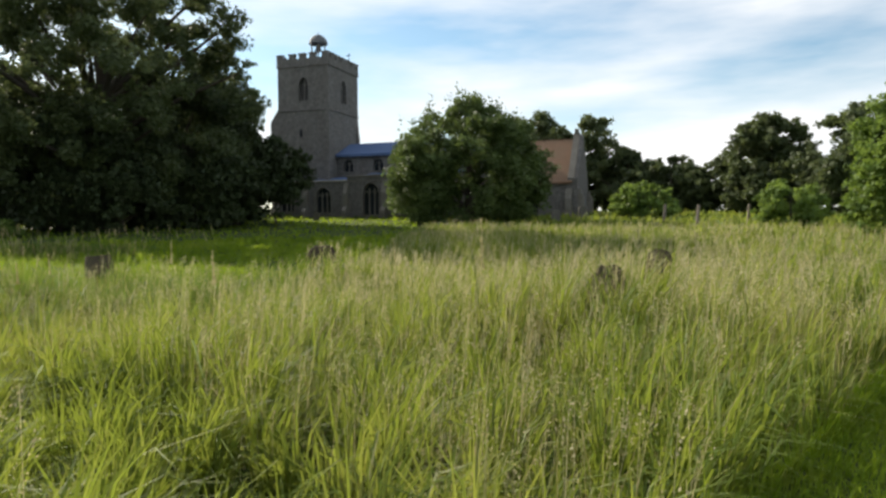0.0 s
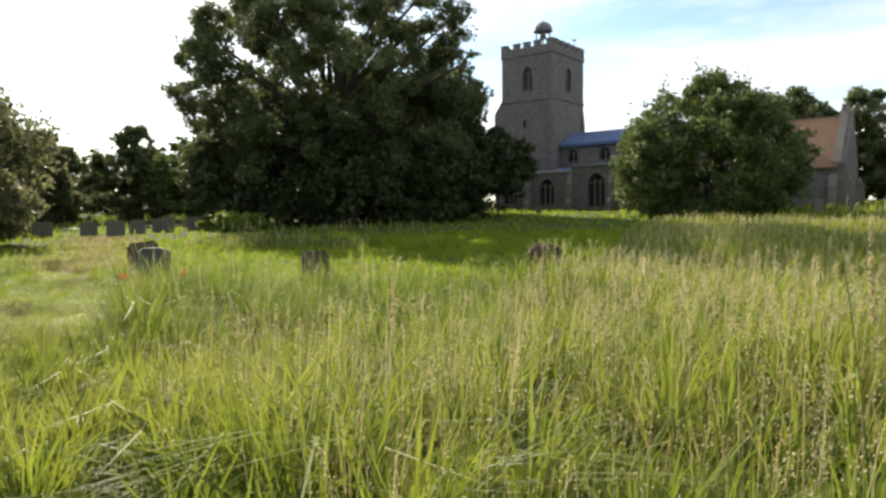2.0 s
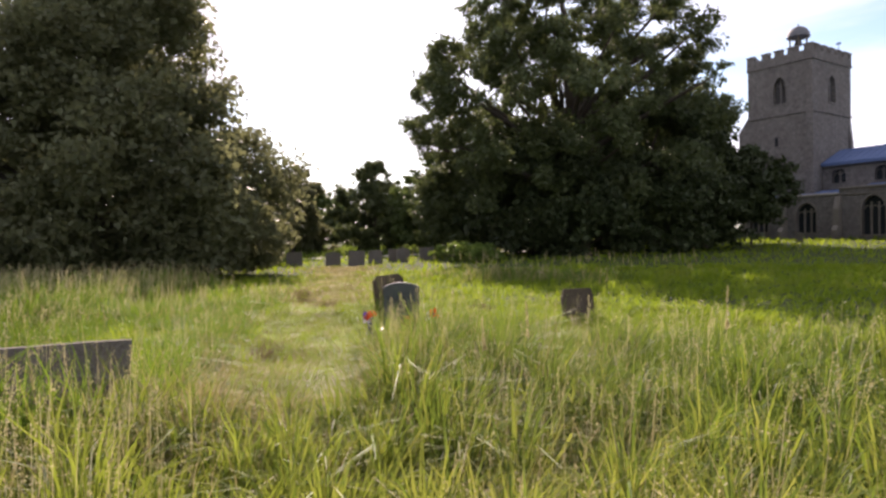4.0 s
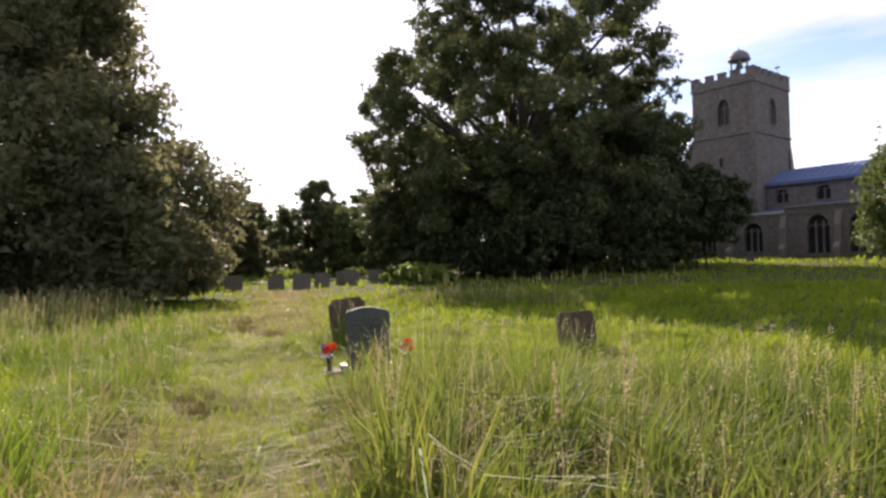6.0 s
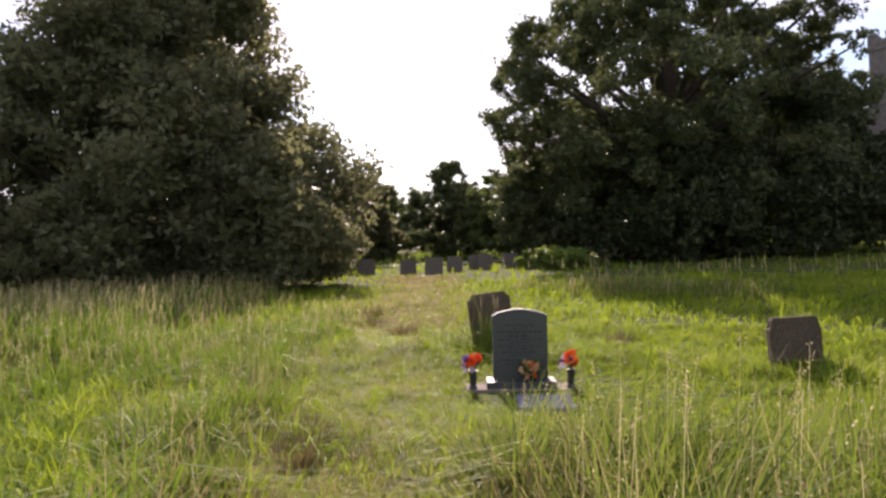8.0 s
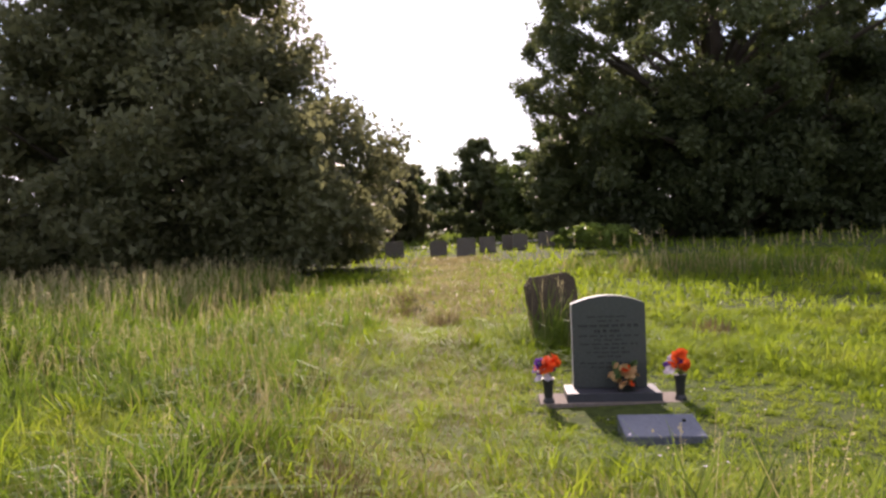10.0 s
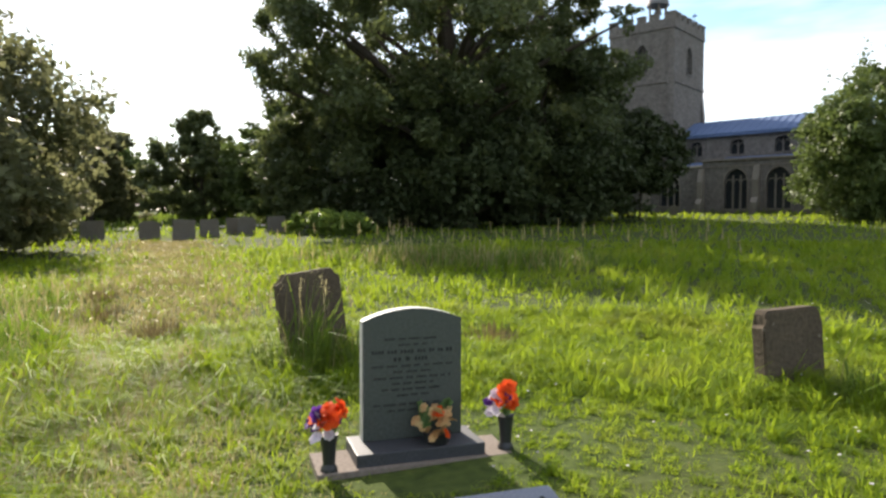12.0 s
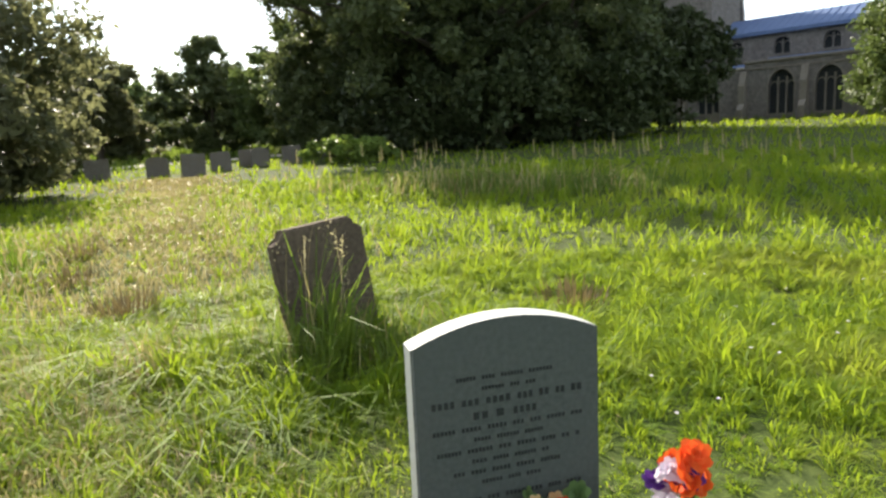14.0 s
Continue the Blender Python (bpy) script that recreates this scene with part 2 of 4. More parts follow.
def prism(bm, outline, y0, y1):
    """A solid with the given x, z outline between two depths."""
    f = [bm.verts.new((x, y0, z)) for x, z in outline]
    b = [bm.verts.new((x, y1, z)) for x, z in outline]
    bm.faces.new(f)
    bm.faces.new(list(reversed(b)))
    for i in range(len(f)):
        j = (i + 1) % len(f)
        bm.faces.new((f[j], f[i], b[i], b[j]))
    return f, b


def cylinder(bm, r0, r1, z0, z1, sides=12, cx=0.0, cy=0.0):
    rings = []
    for r, z in ((r0, z0), (r1, z1)):
        rings.append([bm.verts.new((cx + r * math.cos(2 * math.pi * k / sides), cy + r * math.sin(2 * math.pi * k / sides), z)) for k in range(sides)])
    for k in range(sides):
        bm.faces.new((rings[0][k], rings[0][(k + 1) % sides], rings[1][(k + 1) % sides], rings[1][k]))
    bm.faces.new(rings[1])
    bm.faces.new(list(reversed(rings[0])))


def tube(bm, pts, radii, sides=6):
    """A tapered tube along points."""
    rings = []
    for i, p in enumerate(pts):
        d = (pts[min(i + 1, len(pts) - 1)] - pts[max(i - 1, 0)]).normalized()
        a = d.orthogonal().normalized()
        b = d.cross(a)
        rings.append([bm.verts.new(p + radii[i] * (math.cos(2 * math.pi * k / sides) * a + math.sin(2 * math.pi * k / sides) * b)) for k in range(sides)])
    for r, s in zip(rings, rings[1:]):
        best = min(range(sides), key=lambda o: (r[0].co - s[o].co).length)
        for k in range(sides):
            bm.faces.new((r[k], r[(k + 1) % sides], s[(k + 1 + best) % sides], s[(k + best) % sides]))
    bm.faces.new(rings[-1])


def quick_mesh(name, verts, faces_per, material):
    """Mesh from a numpy block of separate pieces: verts (n, k, 3) and one face list for a piece."""
    n, k = verts.shape[:2]
    flat = np.concatenate([np.array(f) for f in faces_per])
    sizes = np.array([len(f) for f in faces_per])
    loops = (flat[None, :] + (np.arange(n) * k)[:, None]).ravel().astype(np.int32)
    starts = (np.concatenate([[0], np.cumsum(sizes)[:-1]])[None, :] + (np.arange(n) * sizes.sum())[:, None]).ravel().astype(np.int32)
    me = bpy.data.meshes.new(name)
    me.vertices.add(n * k)
    me.vertices.foreach_set("co", verts.reshape(-1).astype(np.float32))
    me.loops.add(len(loops))
    me.loops.foreach_set("vertex_index", loops)
    me.polygons.add(n * len(sizes))
    me.polygons.foreach_set("loop_start", starts)
    me.update(calc_edges=True)
    me.validate()
    me.materials.append(material)
    return me


# ---- ground ----
def ground_axis(lo, hi, fine, far):
    vals = list(np.arange(lo, hi + 0.01, fine))
    step, a, b = fine, lo, hi
    while b < far:
        step *= 1.35
        a, b = a - step, b + step
        vals = [a] + vals + [b]
    return vals


gx, gy = ground_axis(-40, 30, 1.0, 1800), ground_axis(-4, 90, 1.0, 1800)
gverts = [(x, y, ground_z(x, y)) for y in gy for x in gx]
gw = len(gx)
gfaces = [(j * gw + i, j * gw + i + 1, (j + 1) * gw + i + 1, (j + 1) * gw + i) for j in range(len(gy) - 1) for i in range(gw - 1)]
gmesh = bpy.data.meshes.new("ground")
gmesh.from_pydata(gverts, [], gfaces)
gmesh.shade_smooth()
gmesh.materials.append(M_SOIL)
tagged(new("ground", gmesh), "grassy churchyard ground rising gently towards the church", "ground", kind="structure")


# ---- church ----
church = empty("church", pose(-13.25, 70.7, 0, 0, 0, -18.0),
               "medieval flint rubble parish church with square battlemented tower and lead roof", "church")


def pointed(w, h, n=8):
    """Half outline of a pointed arch: pairs (x, z) over the springing, from left to right."""
    r = (w * w / 4 + h * h) / w
    return [(-w / 2 + w * k / (2 * n), math.sqrt(max(0, r * r - (r - w * k / (2 * n)) ** 2))) for k in range(n + 1)]


def arched_wall(bm, x0, x1, z0, z1, openings, depth=0.35):
    """Face of a wall in the plane y = 0 with pointed openings that go in; openings: (centre, sill, springing, apex, width)."""
    def quad(*co):
        bm.faces.new([bm.verts.new(c) for c in co])
    x = x0
    for c, sill, spring, apex, w in sorted(openings):
        quad((x, 0, z0), (c - w / 2, 0, z0), (c - w / 2, 0, z1), (x, 0, z1))
        quad((c - w / 2, 0, z0), (c + w / 2, 0, z0), (c + w / 2, 0, sill), (c - w / 2, 0, sill))
        half = pointed(w, apex - spring)
        curve = [(c + px, spring + pz) for px, pz in half] + [(c - px, spring + pz) for px, pz in reversed(half[:-1])]
        for (ax, az), (bx, bz) in zip(curve, curve[1:]):
            quad((ax, 0, az), (bx, 0, bz), (bx, 0, z1), (ax, 0, z1))
            quad((ax, 0, az), (ax, depth, az), (bx, depth, bz), (bx, 0, bz))
        quad((c - w / 2, 0, sill), (c + w / 2, 0, sill), (c + w / 2, depth, sill), (c - w / 2, depth, sill))
        for sx in (c - w / 2, c + w / 2):
            quad((sx, 0, sill), (sx, depth, sill), (sx, depth, spring), (sx, 0, spring))
        x = c + w / 2
    quad((x, 0, z0), (x1, 0, z0), (x1, 0, z1), (x, 0, z1))


def window(parent, m, sill, spring, apex, w, lights, depth=0.35, trim=None, fill=None):
    """Pointed traceried window that fills an opening of arched_wall."""
    half = pointed(w, apex - spring)
    outline = [(-w / 2, sill)] + [(px, spring + pz) for px, pz in half] + [(-px, spring + pz) for px, pz in reversed(half[:-1])] + [(w / 2, sill)]
    bm = bmesh.new()
    bm.faces.new([bm.verts.new((x, depth - 0.02, z)) for x, z in outline])
    pane = part("window", bm, fill or M_GLASS, parent, "belfry opening closed by grey louvres" if fill else "dark leaded glass in pointed stone tracery", m)
    bm = bmesh.new()                         # moulded surround, standing a little proud of the wall
    mid, rings = Vector((0, 0, (sill + spring) / 2 + 0.2)), []
    for px, pz in outline:
        d = (Vector((px, 0, pz)) - mid).normalized() * 0.13
        rings.append([bm.verts.new(c) for c in ((px, 0.1, pz), (px, -0.035, pz), (px + d.x, -0.035, pz + d.z), (px + d.x, 0.1, pz + d.z))])
    for r0, r1 in zip(rings, rings[1:]):
        for i in range(4):
            bm.faces.new((r0[i], r0[(i + 1) % 4], r1[(i + 1) % 4], r1[i]))
    for r0 in (rings[0], rings[-1]):
        bm.faces.new(r0)
    part("window_surround", bm, (trim or M_ASHLAR), pane, "pale dressed stone surround")
    for k in range(1, lights):
        x = -w / 2 + w * k / lights
        top = spring + (apex - spring) * (1 - abs(x) / (w / 2)) * 0.75
        bm = bmesh.new()
        box(bm, x - 0.055, x + 0.055, depth - 0.16, depth - 0.03, sill, top)
        part("mullion", bm, (trim or M_ASHLAR), pane)
    for k in range(lights):
        cx, lw = -w / 2 + w * (k + 0.5) / lights, w / lights - 0.1
        hd = pointed(lw, 0.28, 4)
        bm = bmesh.new()
        top = [(cx + px, spring - 0.1 + pz) for px, pz in hd] + [(cx - px, spring - 0.1 + pz) for px, pz in reversed(hd[:-1])]
        for (ax, az), (bx, bz) in zip(top, top[1:]):
            prism(bm, [(ax, az), (bx, bz), (bx, bz + 0.07), (ax, az + 0.07)], depth - 0.14, depth - 0.03)
        part("light_head", bm, (trim or M_ASHLAR), pane)
    bm = bmesh.new()
    box(bm, -w / 2 - 0.12, w / 2 + 0.12, -0.07, depth - 0.02, sill - 0.14, sill)
    part("sill", bm, (trim or M_ASHLAR), pane)
    return pane


def stepped_buttress(x, y, w, d, z0, z1, name="buttress", parent=None, turn=0.0):
    """Buttress with two sloped set-offs, built against the plane y."""
    bm = bmesh.new()
    h = z1 - z0
    side = [(0.05, z0), (-d, z0), (-d, z0 + 0.42 * h), (-d * 0.62, z0 + 0.5 * h), (-d * 0.62, z0 + 0.78 * h), (-d * 0.22, z1), (0.05, z1)]
    f, b = prism(bm, side, -w / 2, w / 2)
    part(name, bm, M_ASHLAR, parent or church, "stepped pale stone buttress", Matrix.Translation((x, y, 0)) @ pose(0, 0, 0, 0, 0, turn) @ pose(0, 0, 0, 0, 0, 90))


# tower: four faces, the south and east ones with belfry openings
TZ, TD = 18.0, 6.7
for nm, m, ops in (("tower_south_wall", pose(0, 0, 0), [(-2.9, 14.4, 15.9, 16.8, 1.15)]),
                   ("tower_east_wall", pose(0, 0, 0, 0, 0, 90), [(TD / 2, 14.4, 15.9, 16.8, 1.15)]),
                   ("tower_west_wall", pose(-6, TD, 0, 0, 0, -90), []), ("tower_north_wall", pose(0, TD, 0, 0, 0, 180), [])):
    bm = bmesh.new()
    if nm == "tower_south_wall":
        arched_wall(bm, -6, 0, 0.8, TZ, ops)
    else:
        arched_wall(bm, 0, 6 if "north" in nm else TD, 0.8, TZ, ops)
    part(nm, bm, M_RUBBLE, church, "", m)
    for c, sill, spring, apex, w in ops:
        window(church, m @ Matrix.Translation((c, 0, 0)), sill, spring, apex, w, 2, trim=M_RUBBLE, fill=M_LOUVRE)
bm = bmesh.new()
box(bm, -5.9, -0.1, 0.1, TD - 0.1, TZ - 0.3, TZ - 0.1)
part("tower_roof", bm, M_LEAD_SKY, church)
for z in (13.3, 17.9):
    for x0, x1, y0, y1 in ((-6.1, 0.1, -0.1, 0), (-6.1, 0.1, TD, TD + 0.1), (-6.1, -6, 0, TD), (0, 0.1, 0, TD)):
        bm = bmesh.new()
        box(bm, x0, x1, y0, y1, z, z + 0.16)
        part("string_course", bm, M_RUBBLE, church)
for x0, x1, y0, y1 in ((-6.06, 0.06, -0.06, 0.3), (-6.06, 0.06, TD - 0.3, TD + 0.06), (-6.06, -5.7, 0.3, TD - 0.3), (-0.3, 0.06, 0.3, TD - 0.3)):
    bm = bmesh.new()
    box(bm, x0, x1, y0, y1, TZ + 0.06, TZ + 0.72)
    parapet = part("parapet", bm, M_RUBBLE, church)
    along_x = x1 - x0 > 1
    span = (x1 - x0 if along_x else y1 - y0)
    for k in range(5):
        c0 = (k + 0.5) * span / 5 - 0.36
        if k in (0, 4) and along_x:
            c0 = 0.0 if k == 0 else span - 0.72
        q = (x0 + c0, x0 + c0 + 0.72, y0, y1) if along_x else (x0, x1, y0 + c0, y0 + c0 + 0.72)
        bm = bmesh.new()
        box(bm, *q, TZ + 0.72, TZ + 1.17)
        box(bm, q[0] - 0.05, q[1] + 0.05, q[2] - 0.05, q[3] + 0.05, TZ + 1.17, TZ + 1.27)
        part("merlon", bm, M_RUBBLE, parapet)
# corner buttresses of the tower
bm = bmesh.new()
prism(bm, [(-6.95, 0.8), (-6.0, 0.8), (-6.0, 13.6), (-6.15, 13.4), (-6.95, 12.3)], 0.0, 0.9)
part("tower_buttress", bm, M_RUBBLE, church, "tall corner buttress with sloped top")
bm = bmesh.new()
prism(bm, [(-0.42, 0.8), (0.16, 0.8), (0.16, 17.3), (0.0, 17.7), (-0.42, 17.7)], -0.22, 0.0)
part("tower_buttress", bm, M_RUBBLE, church, "tall corner buttress with sloped top")
bm = bmesh.new()
prism(bm, [(-0.0, 0.8), (0.3, 0.8), (0.22, 11.0), (0.0, 13.0)], TD - 0.5, TD)
part("tower_buttress", bm, M_RUBBLE, church, "tall corner buttress with sloped top")
bm = bmesh.new()
box(bm, -3.4, -3.1, -0.02, 0.05, 10.6, 11.4)
part("slit_window", bm, M_GLASS, church, "narrow dark slit window")
# open bell cote on the tower roof
cote = part("bell_cote", (lambda b: (cylinder(b, 1.02, 0.98, 21.0, 21.12, 16, -3, TD / 2), b)[1])(bmesh.new()), M_DOME, church, "open timber bell cote with a lead dome")
bm = bmesh.new()
prof = [(1.0, 21.12), (0.94, 21.4), (0.74, 21.72), (0.42, 21.94), (0.06, 22.04), (0.03, 22.3)]
for (ra, za), (rb, zb) in zip(prof, prof[1:]):
    cylinder(bm, ra, rb, za, zb, 16, -3, TD / 2)
part("dome", bm, M_DOME, cote, smooth=False)
for k in range(6):
    bm = bmesh.new()
    a = k * math.pi / 3
    cylinder(bm, 0.075, 0.075, TZ - 0.1, 21.02, 6, -3 + 0.8 * math.cos(a), TD / 2 + 0.8 * math.sin(a))
    part("post", bm, M_WOOD, cote)
bm = bmesh.new()
cylinder(bm, 0.36, 0.22, 20.25, 20.85, 12, -3, TD / 2)
part("bell", bm, M_LOUVRE, cote)
bm = bmesh.new()
cylinder(bm, 0.035, 0.025, TZ, 20.3, 6, -0.4, 5.4)
box(bm, -0.62, -0.18, 5.39, 5.41, 20.0, 20.15)
part("weather_vane", bm, M_LEAD_SKY, church)

# nave with clerestory and shallow lead roof
TOWER_PARTS = set(church.children)
CL = [(c, 6.95, 7.65, 8.15, 1.15) for c in (0.9, 4.35, 7.8, 11.3, 14.8)]
bm = bmesh.new()
arched_wall(bm, -0.45, 17.2, 0.8, 8.7, CL)
part("nave_wall", bm, M_RUBBLE, church)
for c, sill, spring, apex, w in CL:
    window(church, Matrix.Translation((c, 0, 0)), sill, spring, apex, w, 2, trim=M_RUBBLE)
bm = bmesh.new()
box(bm, 0.1, 17.2, 5.6, 6.0, 0.8, 8.3)
box(bm, 16.9, 17.2, 0.4, 5.6, 0.8, 8.3)
me = mesh_of(bm, "nave_back_wall")
part("nave_back_wall", me, M_RUBBLE, church)
def sloped_slab(x0, x1, ya, za, yb, zb, t):
    bm = bmesh.new()
    v = [bm.verts.new(c) for c in ((x0, ya, za), (x1, ya, za), (x1, yb, zb), (x0, yb, zb))]
    w_ = [bm.verts.new(c.co - Vector((0, 0, t))) for c in v]
    bm.faces.new(v)
    bm.faces.new(list(reversed(w_)))
    for i in range(4):
        bm.faces.new((v[i], w_[i], w_[(i + 1) % 4], v[(i + 1) % 4]))
    return bm


for y0, y1 in ((-0.3, 3.02), (6.3, 2.98)):
    roof = part("nave_roof", sloped_slab(-0.45, 17.4, y0, 8.74, y1, 10.2, 0.14), M_LEAD_SKY, church, "lead roof with standing rolls, sky reflection painted in blue-grey")
    for k in range(28):
        part("lead_roll", sloped_slab(0.06 + 0.62 * k, 0.13 + 0.62 * k, y0, 8.79, y1, 10.25, 0.06), M_LEAD_SKY, roof)
bm = bmesh.new()
box(bm, -0.4, 17.3, -0.38, -0.26, 8.46, 8.58)
part("gutter", bm, M_LEAD_SKY, church)

# south aisle, running along tower and nave
AW = [(-3.05, 2.75, 4.2, 5.0, 1.5), (1.0, 2.6, 4.15, 5.0, 1.62), (6.1, 2.35, 4.35, 5.35, 1.66), (9.1, 2.35, 4.35, 5.35, 1.66), (13.2, 2.35, 4.35, 5.35, 1.66)]
bm = bmesh.new()
arched_wall(bm, -4.4, 3.6, 0.8, 5.55, AW[:2], 0.4)
part("aisle_wall", bm, M_RUBBLE, church, m=Matrix.Translation((0, -5.5, 0)))
bm = bmesh.new()
arched_wall(bm, 3.6, 17.0, 0.8, 5.95, AW[2:], 0.4)
box(bm, 16.6, 17.0, 0.02, 5.5, 0.8, 5.95)
part("aisle_wall", bm, M_RUBBLE, church, m=Matrix.Translation((0, -5.5, 0)))
bm = bmesh.new()
box(bm, -4.4, -4.0, -5.49, 0.2, 0.8, 5.55)
part("aisle_end_wall", bm, M_RUBBLE, church)
for c, sill, spring, apex, w in AW:
    window(church, Matrix.Translation((c, -5.5, 0)), sill, spring, apex, w, 3, 0.4)
for x0, x1, z in ((-4.5, 3.55, 5.55), (3.55, 17.1, 5.95)):
    bm = bmesh.new()
    box(bm, x0, x1, -5.62, -5.05, z, z + 0.17, 0.03)
    # West length is coloured as sunlit, east length keeps the plain limestone.
    part("coping", bm, M_COPING_LIT if x0 < 0 else M_ASHLAR, church, "weathered coping stones, west length coloured as sunlit")
bm = bmesh.new()
box(bm, 3.7, 17.0, -5.58, -5.48, 5.5, 5.6)
part("string_course", bm, M_ASHLAR, church)
for x0, x1, z in ((-4.3, 3.55, 5.45), (3.55, 16.9, 5.75)):
    bm = bmesh.new()
    v = [bm.verts.new(c) for c in ((x0, -5.1, z), (x1, -5.1, z), (x1, -0.02, z + 0.95), (x0, -0.02, z + 0.95))]
    w_ = [bm.verts.new(c.co - Vector((0, 0, 0.12))) for c in v]
    bm.faces.new(v)
    bm.faces.new(list(reversed(w_)))
    for i in range(4):
        bm.faces.new((v[i], w_[i], w_[(i + 1) % 4], v[(i + 1) % 4]))
    part("aisle_roof", bm, M_LEAD_SKY, church)
for x, z in ((-4.2, 5.3), (-0.8, 5.3), (3.6, 5.4), (7.65, 5.5), (11.2, 5.5), (15.2, 5.5)):
    stepped_buttress(x, -5.5, 0.46, 0.85, 0.8, z)

# chancel with steep tiled roof and stone gable
bm = bmesh.new()
arched_wall(bm, 17.2, 24.3, 0.5, 5.3, [(20.4, 2.4, 3.9, 4.7, 1.3)])
part("chancel_wall", bm, M_RUBBLE, church, m=Matrix.Translation((0, -0.5, 0)))
window(church, Matrix.Translation((20.4, -0.5, 0)), 2.4, 3.9, 4.7, 1.3, 2)
bm = bmesh.new()
box(bm, 17.2, 24.3, 6.1, 6.5, 0.5, 5.3)
part("chancel_wall", bm, M_RUBBLE, church)
bm = bmesh.new()
prism(bm, [(-0.5, 0.5), (6.5, 0.5), (6.5, 5.55), (3.0, 9.95), (-0.5, 5.55)], -0.5, 0.0)
part("gable_wall", bm, M_RUBBLE, church, m=Matrix.Translation((24.3, 0, 0)) @ pose(0, 0, 0, 0, 0, 90))
for s in (1, -1):
    bm = bmesh.new()
    y0 = 3 - s * 3.75
    prism(bm, [(y0, 5.35), (y0, 5.6), (3, 10.12), (3, 9.87)], -0.1, 0.5)
    part("gable_coping", bm, M_ASHLAR, church, m=Matrix.Translation((24.4, 0, 0)) @ pose(0, 0, 0, 0, 0, 90))
bm = bmesh.new()
box(bm, 24.0, 24.4, 2.9, 3.1, 9.95, 10.55)
box(bm, 24.15, 24.25, 2.62, 3.38, 10.2, 10.36)
part("gable_cross", bm, M_ASHLAR, church, "small stone cross on the gable")
bm = bmesh.new()
prism(bm, [(-0.5, 5.3), (6.5, 5.3), (3.0, 9.5)], -0.3, 0.0)
part("chancel_west_gable", bm, M_RUBBLE, church, m=Matrix.Translation((17.3, 0, 0)) @ pose(0, 0, 0, 0, 0, 90))
for s in (1, -1):                            # roof slope with tile courses
    slope = part("chancel_roof", sloped_slab(17.1, 24.28, 3 - s * 3.8, 5.15, 3, 9.48, 0.1), M_TILE, church, "steep brown clay tile roof")
    for k in range(26):
        f0, f1 = k / 26, (k + 1) / 26 + 0.012
        part("tile_course", sloped_slab(17.1, 24.28, 3 - s * 3.85 * (1 - f0), 5.24 + 4.35 * f0, 3 - s * 3.85 * (1 - f1), 5.2 + 4.35 * f1, 0.05), M_TILE, slope)
for x, y, t_ in ((24.0, -0.5, 0), (24.8, 0.0, 90), (24.8, 6.0, 90)):
    stepped_buttress(x, y, 0.6, 0.9, 0.3, 4.6, turn=t_)
NAVE_PLACE = Matrix.Translation((0.5, 1.6, 0.0))
for ob in set(church.children) - TOWER_PARTS:
    ob.matrix_basis = NAVE_PLACE @ ob.matrix_basis


# ---- trees and bushes ----
def leaf_block(centres, radii, count, size, seed, flat=0.72):
    """Pointed leaves scattered softly over pads of foliage; returns (n, 3, 3)."""
    r = np.random.default_rng(seed)
    which = r.choice(len(centres), count, p=radii ** 2 / (radii ** 2).sum())
    d = r.normal(size=(count, 3))
    d /= np.linalg.norm(d, axis=1)[:, None]
    d *= (0.25 + 1.0 * r.random(count) ** 0.9)[:, None]
    p = centres[which] + d * radii[which][:, None] * np.array([1, 1, flat])
    nrm = 0.6 * d + r.normal(size=(count, 3)) + np.array([0, 0, 0.6])
    nrm /= np.linalg.norm(nrm, axis=1)[:, None]
    a = np.cross(nrm, r.normal(size=(count, 3)))
    a /= np.linalg.norm(a, axis=1)[:, None] + 1e-9
    b = np.cross(nrm, a)
    s = size * (0.5 + 0.9 * r.random(count))[:, None]
    droop = np.array([0, 0, -0.25])
    return np.stack([p - a * s, p + a * s * 0.6 + b * s * 0.55 + droop * s, p + a * s * 0.6 - b * s * 0.55], 1)


def pads_of(cen, rad, each, seed):
    """Foliage pads over the outside of every lobe."""
    r = np.random.default_rng(seed)
    n = len(cen) * each
    i = np.repeat(np.arange(len(cen)), each)
    d = r.normal(size=(n, 3)) + np.array([0, 0, 0.35])
    d /= np.linalg.norm(d, axis=1)[:, None]
    f = 0.35 + 0.75 * r.random(n)
    return cen[i] + d * (rad[i] * f)[:, None] * np.array([1.1, 1.1, 0.8]), rad[i] * (0.34 + 0.28 * r.random(n))


def crown_clumps(n, rx, ry, rz, cz, seed, low=-1.0, shell=0.45, clump=0.2, wobble=0.3, cone=0.0):
    """Clump centres in an uneven ellipsoid; cone narrows it towards the top."""
    r = np.random.default_rng(seed)
    out, rad = [], []
    while len(out) < n:
        d = r.normal(size=3)
        d /= np.linalg.norm(d)
        if d[2] < low:
            continue
        bump = 1 + wobble * noise.noise(Vector(d * 1.9) + Vector((seed * 3.1, 0, 0))) + 0.6 * wobble * noise.noise(Vector(d * 4.5) + Vector((0, seed, 0)))
        f = (shell + (1 - shell) * r.random() ** 0.6) * bump
        z = d[2] * f
        k = 1 - cone * max(0.0, (z + 1) / 2)
        out.append((d[0] * f * rx * k, d[1] * f * ry * k, cz + z * rz))
        rad.append(clump * (rx + rz) / 2 * (0.6 + 0.7 * r.random()) * (1 - 0.5 * cone * max(0, z)))
    return np.array(out), np.array(rad)


